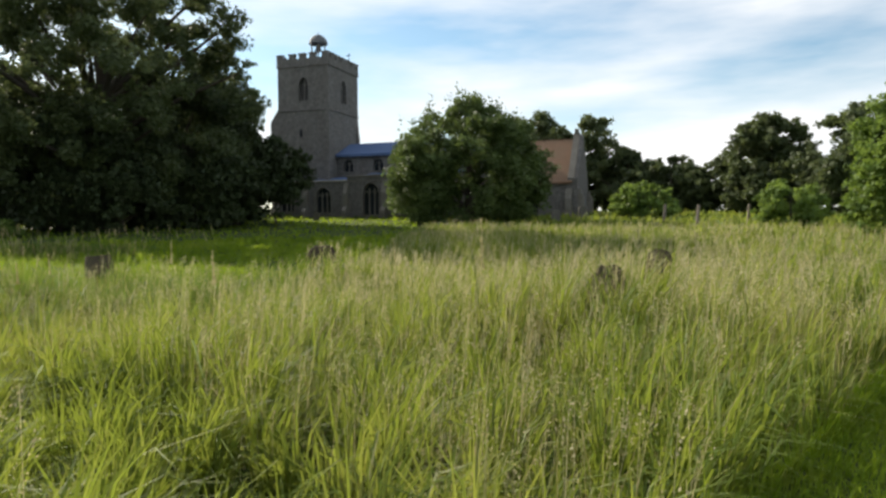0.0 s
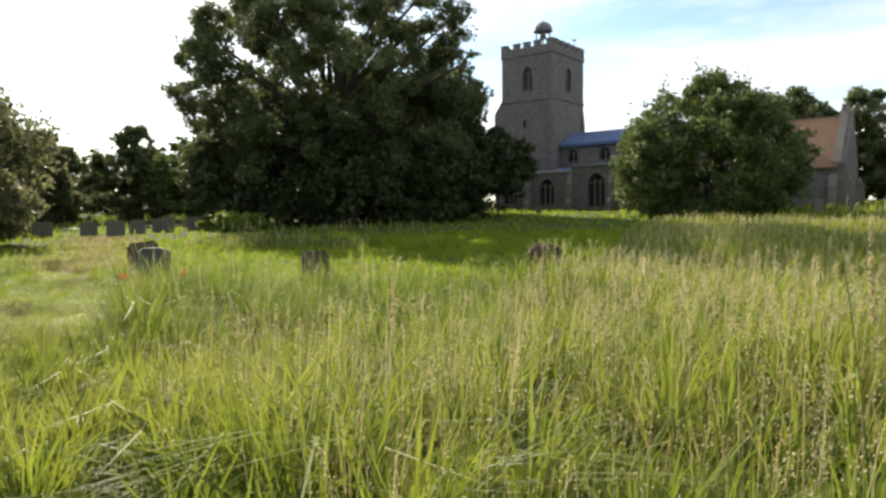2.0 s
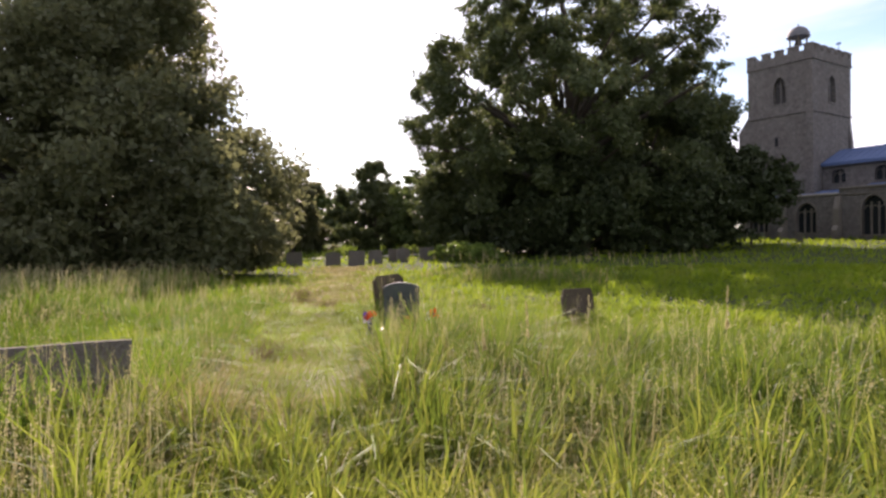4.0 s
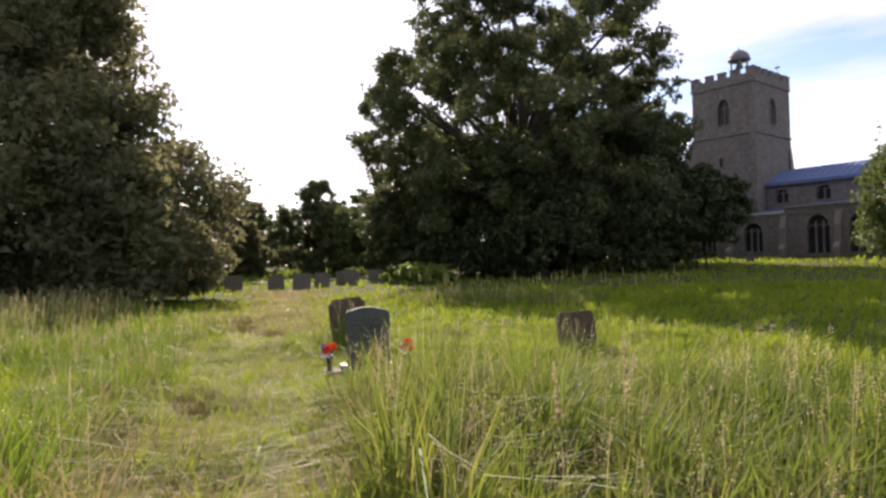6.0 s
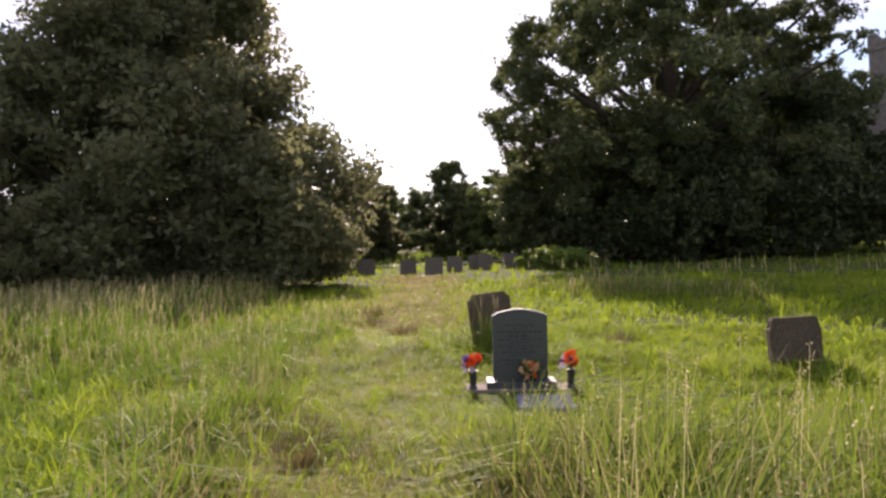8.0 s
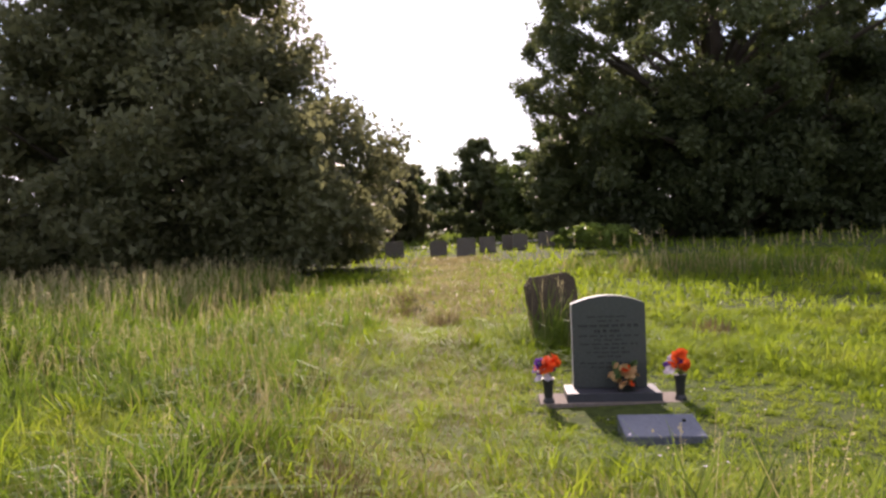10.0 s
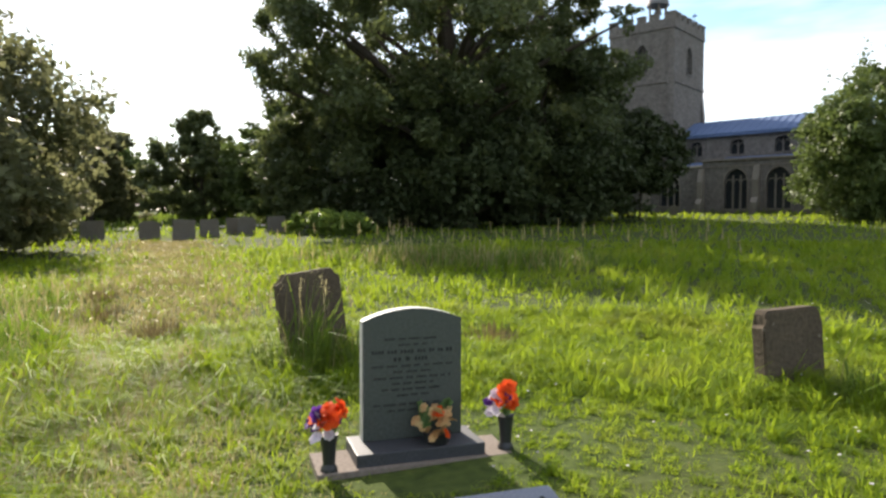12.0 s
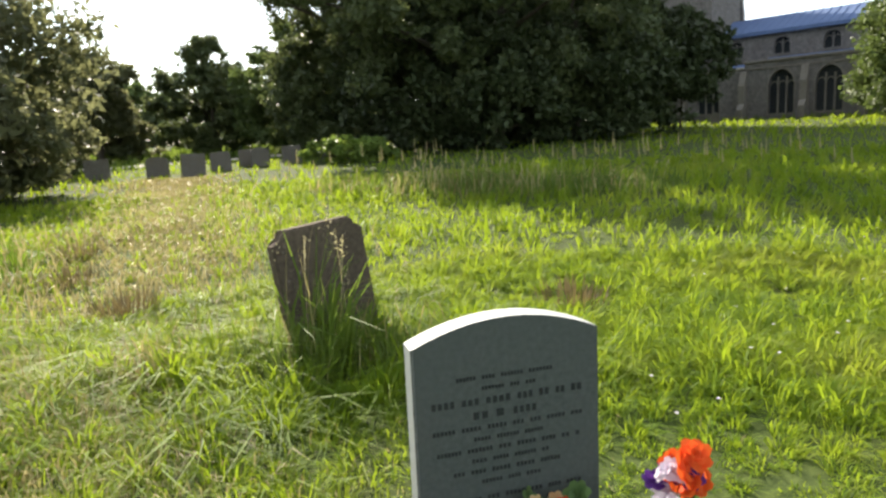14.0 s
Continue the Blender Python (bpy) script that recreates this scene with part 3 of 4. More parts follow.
def envelope_clumps(n, levels, right, left, bearing, seed, shell=0.35, clump=1.2):
    """Clump centres inside a crown whose half-widths are given level by level, on the side of bearing and opposite it."""
    r = np.random.default_rng(seed)
    lv, hi, lo = np.array(levels), np.array(right), np.array(left)
    out, rad = [], []
    while len(out) < n:
        z = r.uniform(lv[0], lv[-1])
        a = r.random() * 6.283
        k = 0.5 + 0.5 * math.cos(a - radians(bearing))
        reach = np.interp(z, lv, hi) * k + np.interp(z, lv, lo) * (1 - k)
        if r.random() > reach / max(hi.max(), lo.max()):
            continue
        bump = 1 + 0.12 * noise.noise(Vector((math.cos(a) * 2.2, math.sin(a) * 2.2, z * 0.33 + seed)))
        c = clump * (0.6 + 0.7 * r.random())
        f = max(0.2, (shell + (1 - shell) * r.random() ** 0.5) * bump * reach - c * 0.75)
        out.append((f * math.cos(a), f * math.sin(a), z))
        rad.append(c)
    return np.array(out), np.array(rad)


def tree(name, x, y, h, rx, label, category, leaf, leaves=9000, size=0.28, clumps=70, seed=1, base=0.15, trunk=0.3,
         limbs=10, shell=0.45, clump=0.2, wobble=0.3, cone=0.0, ry=None, group="", wisps=0, pads=8, envelope=None):
    """Tree with a tapered trunk, limbs that reach the clumps, and a crown of separate leaves. base: height share where leaves start."""
    z0 = ground_z(x, y) - 0.05
    root = empty(name, pose(x, y, z0), label, category, group)
    cz, rz = (h * (1 + base) / 2, h * (1 - base) / 2 * 0.9) if base > 0.03 else (h * 0.42, h * 0.52)
    if not envelope and cone < 0.2 and not ry:      # plain rounded crown
        lo = max(0.03, base) * h
        dome = [lo + (h * 0.97 - lo) * k for k in (0.0, 0.2, 0.45, 0.65, 0.82, 0.93, 1.0)]
        wide = [rx * k for k in (0.8, 0.98, 1.03, 0.95, 0.74, 0.5, 0.2)]
        envelope, clumps, clump = (dome, wide, wide, 0.0), int(clumps * 1.8), clump * 0.44 * (rx + 0.5 * h)
    if envelope:
        cen, rad = envelope_clumps(clumps, *envelope, seed, shell, clump)
    else:
        cen, rad = crown_clumps(clumps, rx, ry or rx, rz, cz, seed, -1.0, shell, clump, wobble, cone)
    keep = cen[:, 2] > 0.05 * h
    cen, rad = cen[keep], rad[keep]
    r = random.Random(seed)
    bm = bmesh.new()
    pts = [Vector((0.06 * h * noise.noise(Vector((seed, k * 0.6, 0))) * (k / 7), 0.06 * h * noise.noise(Vector((k * 0.6, seed, 5))) * (k / 7), h * 0.82 * k / 7)) for k in range(8)]
    tube(bm, pts, [trunk * (1.35 if k == 0 else 1) * (1 - 0.12 * k) for k in range(8)], 9)
    part("trunk", bm, M_BARK, root, smooth=True)
    far = sorted(range(len(cen)), key=lambda i: -np.hypot(cen[i, 0], cen[i, 1]))[: max(limbs * 3, 1)]
    for i in r.sample(far, min(limbs, len(far))):
        end = Vector(cen[i])
        k0 = min(6, max(1, int(7 * 0.55 * end.z / (h * 0.82))))
        a = pts[k0]
        mid = a.lerp(end, 0.5) + Vector((r.uniform(-1, 1), r.uniform(-1, 1), r.uniform(0.2, 1.0))) * 0.05 * h
        bm = bmesh.new()
        lr = trunk * 0.42 * (1 - 0.09 * k0)
        tube(bm, [a, a.lerp(mid, 0.5) + Vector((0, 0, 0.015 * h)), mid, mid.lerp(end, 0.5), end], [lr, lr * 0.8, lr * 0.6, lr * 0.38, lr * 0.12], 6)
        part("limb", bm, M_BARK, root, smooth=True)
    pc, pr = pads_of(cen, rad, pads, seed + 13)
    v = leaf_block(pc, pr, leaves, size, seed + 50)
    if wisps:                                # loose shoots that stand out of the crown
        rr = np.random.default_rng(seed + 9)
        tops = cen[np.argsort(-cen[:, 2])[: max(4, len(cen) // 4)]]
        sc = tops[rr.integers(0, len(tops), wisps)] + rr.normal(size=(wisps, 3)) * [0.12 * rx, 0.12 * rx, 0] + np.array([0, 0, 0.13 * h])
        v = np.concatenate([v, leaf_block(sc, np.full(wisps, 0.05 * rx), wisps * 22, size * 0.8, seed + 77, 2.2)])
    v[:, :, 2] = np.maximum(v[:, :, 2], 0.02)
    part("crown", quick_mesh("crown", v, [(0, 1, 2)], leaf), leaf, root)
    return root


OLD_CROWN = ((2.2, 4.5, 7.0, 9.3, 11.5, 13.2, 15.5, 17.4, 19.5, 21.6), (7.0, 9.5, 11.2, 11.2, 10.4, 8.6, 9.8, 9.2, 6.8, 2.2),
             (6.5, 8.4, 9.8, 10.8, 9.8, 9.2, 7.8, 6.2, 4.6, 1.6), 27.0)
DENSE_CROWN = ((0.5, 2.5, 5.0, 6.2, 8.0, 9.5, 12.0, 15.0, 18.2), (7.4, 8.3, 8.4, 8.0, 6.6, 5.7, 5.1, 3.8, 1.0), (7.4, 8.3, 8.4, 8.0, 6.6, 5.7, 5.1, 3.8, 1.0), 0.0)
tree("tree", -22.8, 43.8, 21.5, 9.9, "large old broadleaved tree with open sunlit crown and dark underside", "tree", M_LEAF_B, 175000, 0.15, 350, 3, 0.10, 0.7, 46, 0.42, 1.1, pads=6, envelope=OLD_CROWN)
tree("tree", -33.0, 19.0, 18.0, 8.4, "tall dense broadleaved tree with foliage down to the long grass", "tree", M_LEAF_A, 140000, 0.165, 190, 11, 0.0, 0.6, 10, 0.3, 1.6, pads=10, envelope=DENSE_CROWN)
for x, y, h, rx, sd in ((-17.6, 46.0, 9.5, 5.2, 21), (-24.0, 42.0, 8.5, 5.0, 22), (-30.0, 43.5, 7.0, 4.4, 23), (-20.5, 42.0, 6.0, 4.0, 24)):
    tree("yew_tree", x, y, h, rx, "dark evergreen, low under the large tree or added unseen behind it", "tree", M_LEAF_Y if sd != 23 else M_LEAF_B, 34000, 0.165, 60, sd, 0.0, 0.3, 4, 0.5, 0.24, 0.22, group="evergreens under the large tree", pads=10)
tree("yew_tree", -15.6, 48.5, 8.2, 3.3, "dark evergreen, low under the large tree or added unseen behind it", "tree", M_LEAF_Y, 24000, 0.165, 46, 25, 0.05, 0.25, 4, 0.45, 0.25, 0.25, group="evergreens under the large tree", pads=10)
# Next two trees stand unseen behind the large one, added to shade the grass.
tree("tree", -28.0, 62.5, 13.5, 7.0, "unseen dark leafy tree behind the large old tree, added for shade", "tree", M_LEAF_B, 40000, 0.25, 80, 26, 0.05, 0.5, 10, 0.4, 0.2, 0.3, pads=10)
tree("yew_tree", -20.5, 57.0, 14.0, 4.4, "dark evergreen, low under the large tree or added unseen behind it", "tree", M_LEAF_Y, 22000, 0.2, 46, 27, 0.0, 0.3, 4, 0.45, 0.25, 0.25, group="evergreens under the large tree", pads=10)
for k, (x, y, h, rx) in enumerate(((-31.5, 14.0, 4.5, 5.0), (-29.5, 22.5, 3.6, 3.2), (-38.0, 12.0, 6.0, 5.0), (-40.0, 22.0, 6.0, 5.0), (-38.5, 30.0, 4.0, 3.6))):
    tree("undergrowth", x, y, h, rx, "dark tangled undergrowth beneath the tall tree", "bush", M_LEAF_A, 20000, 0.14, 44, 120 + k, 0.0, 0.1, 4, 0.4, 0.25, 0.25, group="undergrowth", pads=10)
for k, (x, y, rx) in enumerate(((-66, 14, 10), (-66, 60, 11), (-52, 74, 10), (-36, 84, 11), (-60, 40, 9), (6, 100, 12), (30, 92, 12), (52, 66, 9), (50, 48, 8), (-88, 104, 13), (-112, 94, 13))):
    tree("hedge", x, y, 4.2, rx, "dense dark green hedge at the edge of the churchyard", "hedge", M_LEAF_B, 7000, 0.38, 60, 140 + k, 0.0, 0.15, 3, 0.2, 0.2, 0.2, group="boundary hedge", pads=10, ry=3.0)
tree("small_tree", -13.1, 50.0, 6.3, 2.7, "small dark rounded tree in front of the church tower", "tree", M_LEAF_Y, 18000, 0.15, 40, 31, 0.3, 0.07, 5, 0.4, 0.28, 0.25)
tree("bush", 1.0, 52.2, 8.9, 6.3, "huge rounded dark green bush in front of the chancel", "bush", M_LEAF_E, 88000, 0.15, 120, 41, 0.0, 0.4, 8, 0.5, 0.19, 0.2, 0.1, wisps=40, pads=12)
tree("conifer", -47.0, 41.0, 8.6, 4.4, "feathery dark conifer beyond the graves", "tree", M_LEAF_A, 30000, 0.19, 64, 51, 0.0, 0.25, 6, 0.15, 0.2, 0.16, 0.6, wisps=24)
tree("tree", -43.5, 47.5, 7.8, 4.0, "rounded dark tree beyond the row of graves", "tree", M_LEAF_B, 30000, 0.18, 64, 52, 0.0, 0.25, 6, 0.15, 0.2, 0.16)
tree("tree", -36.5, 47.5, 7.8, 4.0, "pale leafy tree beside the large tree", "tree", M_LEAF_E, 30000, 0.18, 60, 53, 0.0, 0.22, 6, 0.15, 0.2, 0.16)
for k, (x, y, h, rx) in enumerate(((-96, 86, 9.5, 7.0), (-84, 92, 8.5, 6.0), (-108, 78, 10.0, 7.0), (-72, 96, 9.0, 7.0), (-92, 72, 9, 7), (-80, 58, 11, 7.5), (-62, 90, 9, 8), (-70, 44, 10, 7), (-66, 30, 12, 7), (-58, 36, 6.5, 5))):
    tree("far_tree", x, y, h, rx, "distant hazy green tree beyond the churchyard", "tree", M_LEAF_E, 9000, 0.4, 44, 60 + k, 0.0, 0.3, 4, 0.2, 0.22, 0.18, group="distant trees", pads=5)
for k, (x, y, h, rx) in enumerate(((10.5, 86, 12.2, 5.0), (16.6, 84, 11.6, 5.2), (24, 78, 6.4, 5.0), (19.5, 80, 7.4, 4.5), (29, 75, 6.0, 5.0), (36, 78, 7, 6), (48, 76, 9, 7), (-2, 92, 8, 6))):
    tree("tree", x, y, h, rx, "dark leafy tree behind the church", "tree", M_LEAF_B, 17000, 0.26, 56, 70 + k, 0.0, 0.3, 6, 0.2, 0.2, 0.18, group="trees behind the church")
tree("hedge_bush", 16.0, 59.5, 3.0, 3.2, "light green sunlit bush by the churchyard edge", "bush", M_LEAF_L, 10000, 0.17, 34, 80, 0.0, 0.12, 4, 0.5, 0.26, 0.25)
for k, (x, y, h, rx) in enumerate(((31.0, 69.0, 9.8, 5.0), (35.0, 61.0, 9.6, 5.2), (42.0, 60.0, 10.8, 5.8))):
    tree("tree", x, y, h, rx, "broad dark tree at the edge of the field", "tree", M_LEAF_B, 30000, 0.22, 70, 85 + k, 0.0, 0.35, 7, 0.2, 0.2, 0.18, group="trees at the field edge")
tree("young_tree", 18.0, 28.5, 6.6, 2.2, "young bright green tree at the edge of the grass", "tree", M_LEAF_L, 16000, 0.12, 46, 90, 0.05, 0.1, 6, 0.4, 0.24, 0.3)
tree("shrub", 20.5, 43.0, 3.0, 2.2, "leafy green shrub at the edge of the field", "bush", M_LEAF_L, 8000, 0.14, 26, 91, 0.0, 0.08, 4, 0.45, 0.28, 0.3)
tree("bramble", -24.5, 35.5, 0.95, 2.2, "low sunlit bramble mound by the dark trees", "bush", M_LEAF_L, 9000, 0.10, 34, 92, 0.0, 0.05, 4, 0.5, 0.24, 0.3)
for k, (x, y) in enumerate(((19.0, 45.5), (15.2, 44.0), (14.0, 47.0))):
    st = empty("fence_post", pose(x, y, ground_z(x, y), 2 * k, 3, 20 * k), "rough weathered wooden fence post in long grass", "post", "old fence posts")
    bm = bmesh.new()
    box(bm, -0.08, 0.08, -0.07, 0.07, -0.2, 1.35, 0.015)
    part("post", bm, M_WOOD, st)

# pale gravel path that crosses behind the far row of graves
pv, pf = [], []
for k in range(41):
    f = k / 40
    cx, cy = -52 + 28 * f + 0.8 * math.sin(5 * f), 28 + 23 * f
    for s in (-1.7, -0.85, 0.0, 0.85, 1.7):
        x, y = cx - 0.63 * s, cy + 0.77 * s
        pv.append((x, y, ground_z(x, y) + 0.05 - 0.012 * s * s))
    if k:
        pf += [(5 * k - 5 + i, 5 * k - 4 + i, 5 * k + 1 + i, 5 * k + i) for i in range(4)]
pm = bpy.data.meshes.new("gravel_path")
pm.from_pydata(pv, [], pf)
pm.shade_smooth()
pm.materials.append(M_GRAVEL)
tagged(new("gravel_path", pm), "pale gravel path crossing behind the far graves", "path", kind="structure")


# ---- gravestones ----
def old_stone(x, y, w, h, t, turn, lean, back, shape, label, material=None, group="old gravestones", seed=0):
    """Weathered upright stone; shape gives its head. lean: degrees sideways, back: degrees backwards."""
    g = ground_z(x, y)
    if shape == "chamfer":
        c = 0.09
        out = [(-w / 2, -0.3), (w / 2, -0.3), (w / 2, h - c)]
        out += [(w / 2 - c * math.sin(a), h - c * math.cos(a)) for a in (0.25, 0.8, 1.3)]
        out += [(w / 2 - c, h), (-w / 2 + c, h)]
        out += [(-w / 2 + c * math.sin(a), h - c * math.cos(a)) for a in (1.3, 0.8, 0.25)] + [(-w / 2, h - c)]
    elif shape == "shoulder":
        out = [(-w / 2, -0.3), (w / 2, -0.3), (w / 2, h * 0.8), (w / 2 - 0.025, h * 0.84), (w / 2 - 0.025, h - 0.02), (w / 2 - 0.06, h),
               (-w / 2 + 0.05, h), (-w / 2 + 0.03, h - 0.03), (-w / 2 + 0.03, h * 0.84), (-w / 2, h * 0.8)]
    elif shape == "round":
        out = [(-w / 2, -0.3), (w / 2, -0.3), (w / 2, h * 0.8)] + [(w / 2 * math.cos(a), h * 0.8 + h * 0.2 * math.sin(a)) for a in np.linspace(0.25, math.pi - 0.25, 9)] + [(-w / 2, h * 0.8)]
    elif shape == "broken":
        out = [(-w / 2, -0.3), (w / 2, -0.3), (w / 2, h * 0.82), (w * 0.42, h * 0.94), (w * 0.2, h), (0, h * 0.96), (-w * 0.15, h * 0.99), (-w * 0.36, h * 0.88), (-w / 2, h * 0.72)]
    elif shape == "step":
        out = [(-w / 2, -0.3), (w / 2, -0.3), (w / 2, h), (-w * 0.38, h), (-w * 0.39, h - 0.05), (-w / 2, h - 0.06)]
    else:
        out = [(-w / 2, -0.3), (w / 2, -0.3), (w / 2, h), (-w / 2, h)]
    bm = bmesh.new()
    prism(bm, out, 0, t)
    es = [e for e in bm.edges if abs(e.verts[0].co.y - e.verts[1].co.y) < 1e-6]
    bmesh.ops.bevel(bm, geom=es, offset=0.012, segments=2, affect="EDGES")
    bmesh.ops.triangulate(bm, faces=[f for f in bm.faces if len(f.verts) > 4])
    bmesh.ops.subdivide_edges(bm, edges=[e for e in bm.edges if e.calc_length() > 0.12], cuts=2, use_grid_fill=True)
    for v in bm.verts:
        p = v.co * 6 + Vector((seed * 7.3, 0, 0))
        v.co += Vector((noise.noise(p), noise.noise(p + Vector((9, 0, 0))), noise.noise(p + Vector((0, 9, 0))))) * 0.008
    ob = part("gravestone", bm, material or M_OLD, None, label, pose(x, y, g, 0, 0, turn) @ pose(0, 0, 0, -back, lean, 0))
    return tagged(ob, label, "gravestone", group)


old_stone(-11.44, 15.18, 0.66, 0.86, 0.12, 62, -6, 3, "chamfer", "leaning brown weathered gravestone with notched corners in long grass", seed=1)
old_stone(-7.33, 15.58, 0.56, 0.67, 0.14, 40, -3, 3, "shoulder", "short weathered brown gravestone with stepped shoulders on grass", seed=2)
old_stone(-2.35, 14.5, 0.60, 0.91, 0.12, 15, 2, -4, "broken", "dark worn gravestone half hidden in long grass", seed=3)
old_stone(1.98, 8.55, 0.42, 0.91, 0.12, -12, 3, 2, "broken", "rough dark gravestone top above long grass", seed=4)
old_stone(3.5, 12.1, 0.42, 0.91, 0.12, -14, 9, 3, "round", "tilted dark gravestone in long grass", seed=5)
old_stone(-7.0, 6.80, 1.12, 0.80, 0.16, 66, -0.5, 2, "step", "wide dark gravestone with a flat top among seeding grass", M_OLDG, seed=6)
for k, (x, y, w, h, tn) in enumerate(((-31.9, 29.1, 0.9, 0.8, 60), (-30.5, 30.7, 0.85, 0.78, 56), (-28.5, 30.6, 0.9, 0.85, 58), (-28.8, 32.4, 0.8, 0.78, 55),
                                      (-29.3, 34.6, 0.85, 0.75, 52), (-28.4, 34.3, 0.8, 0.85, 54), (-28.1, 36.1, 0.85, 0.8, 50), (-33.4, 28.6, 0.8, 0.75, 60), (-26.9, 37.3, 0.7, 0.7, 50))):
    old_stone(x, y, w, h, 0.12, tn, (k % 3 - 1) * 2, 2, ("flat", "round", "flat", "shoulder")[k % 4], "grey upright gravestone in the far row of graves", M_OLDG, "far row of graves", 20 + k)
for k, (x, y, w, h) in enumerate(((7.2, 50.0, 0.65, 1.0), (10.5, 58.0, 0.6, 1.1), (-18.2, 57.0, 0.9, 0.9), (-12.0, 58.5, 0.5, 0.8))):
    old_stone(x, y, w, h, 0.14, 5, 2, 1, "round", "pale old gravestone near the church wall", M_OLDG, "graves near the church", 40 + k)

# tended grave: slate headstone on a granite base, paving strip, sloping tablet, vases and flowers
GX, GY, GT = -9.525, 13.338, 42.0
GZ = ground_z(GX, GY)
grave = pose(GX, GY, GZ, 0, 0, GT)
slab = part("paving_strip", (lambda b: (box(b, -0.60, 0.61, -0.245, 0.12, -0.06, 0.02, 0.008), b)[1])(bmesh.new()), M_PAVING, None, "", grave)
tagged(slab, "narrow concrete paving strip under the headstone", "paving")
head = empty("headstone", grave, "modern grey-green slate headstone with arched top and cut lettering", "gravestone")
bm = bmesh.new()
W2, HS, HA = 0.305, 0.797, 0.867
arc = [(W2 * math.cos(a), HS + (HA - HS) * math.sin(a)) for a in np.linspace(0, math.pi, 17)]
arc = [(x, HS + (HA - HS) * (1 - (x / W2) ** 2)) for x, z in arc]
prism(bm, [(-W2, 0.09), (W2, 0.09)] + arc, 0.0, 0.09)
es = [e for e in bm.edges if abs(e.verts[0].co.y - e.verts[1].co.y) < 1e-6]
bmesh.ops.bevel(bm, geom=es, offset=0.005, segments=2, affect="EDGES")
me = mesh_of(bm, "stone")
me.materials.append(M_SLATE)
me.materials.append(M_EDGE_LIT)
# Top and sides get the painted sunlit slate.
for p in me.polygons:
    if abs(p.normal.y) < 0.5:
        p.material_index = 1
part("stone", me, None, head)
base = part("base", (lambda b: (box(b, -0.38, 0.38, -0.21, 0.14, -0.01, 0.09, 0.006), b)[1])(bmesh.new()), M_BASE, head, "dark grey granite base")
# lettering too soft to read: bars grouped as words, line by line
lr = random.Random(5)
bm = bmesh.new()
for k, (z, half, bar) in enumerate(((0.735, 0.17, 0.013), (0.70, 0.09, 0.012), (0.66, 0.25, 0.022), (0.615, 0.12, 0.024), (0.575, 0.25, 0.014),
                                    (0.54, 0.12, 0.013), (0.505, 0.24, 0.014), (0.47, 0.13, 0.013), (0.435, 0.19, 0.014), (0.40, 0.10, 0.013), (0.345, 0.24, 0.014), (0.31, 0.16, 0.012))):
    x = -half
    while x < half - 0.015:
        wl_ = min(lr.uniform(0.03, 0.085), half - x)
        n = max(1, int(wl_ / (bar * 0.8)))
        for i in range(n):
            hx = x + wl_ * i / n
            box(bm, hx, hx + wl_ / n * 0.62, -0.0025, 0.001, z - bar / 2 * lr.uniform(0.8, 1), z + bar / 2 * lr.uniform(0.8, 1.05))
        x += wl_ + 0.018
for v_ in bm.verts:
    v_.co.z -= 0.048
tagged(part("inscription", bm, M_INK, head, "rows of small dark cut letters"), kind="stuff")
tablet = empty("memorial_tablet", grave @ pose(0.155, -1.12, 0.0), "polished grey granite tablet sloping on the grass", "memorial tablet")
bm = bmesh.new()
f, b = prism(bm, [(-0.17, -0.03), (0.17, -0.03), (0.17, 0.115), (-0.17, 0.055)], -0.26, 0.26)
bmesh.ops.bevel(bm, geom=list(bm.edges), offset=0.006, segments=2, affect="EDGES")
part("tablet", bm, M_GRANITE, tablet, m=pose(0, 0, 0, 0, 0, 90))
bm = bmesh.new()
cylinder(bm, 0.012, 0.012, 0.0, 0.012, 10, 0.17, 0.06)
part("fixing_stud", bm, M_INK, tablet, m=pose(0, 0, 0.085, 10, 0, 0))


def flower_head(bm, c, r, petals, seed, cup=0.5):
    q = random.Random(seed)
    ax = Vector((q.uniform(-1, 1), q.uniform(-1.2, 0.4), q.uniform(0.2, 1.2))).normalized()
    a = ax.orthogonal().normalized()
    b = ax.cross(a)
    for ring, rr, lift in ((0, 1.0, 0.15), (1, 0.72, 0.4), (2, 0.4, 0.6)):
        for k in range(petals):
            t = 2 * math.pi * (k + 0.5 * ring + q.uniform(-0.2, 0.2)) / petals
            d = math.cos(t) * a + math.sin(t) * b
            s = d.cross(ax)
            w = r * rr * 0.48
            p0, p1 = c, c + d * r * rr * 0.65 + ax * r * lift * cup
            p2 = c + d * r * rr * 1.05 + ax * r * (lift * cup + q.uniform(-0.15, 0.15))
            vs = [bm.verts.new(v) for v in (p0, p1 - s * w, p2 - s * w * 0.35, p2 + s * w * 0.35, p1 + s * w)]
            bm.faces.new(vs)


def bouquet(parent, centre, spread, blooms, seed):
    """blooms: (material, how many, radius, label); every colour is one part."""
    q = random.Random(seed)
    for mat, n, r, lab, bias in blooms:
        for i in range(n):
            bm = bmesh.new()
            d = Vector((q.gauss(0, 1), q.gauss(0, 1), q.gauss(0.2, 0.8))).normalized() * spread * q.uniform(0.55, 1.0)
            flower_head(bm, Vector(centre) + d + Vector(bias) * spread, r * q.uniform(0.8, 1.15), 7, seed * 100 + i)
            part("bloom", bm, mat, parent, lab)


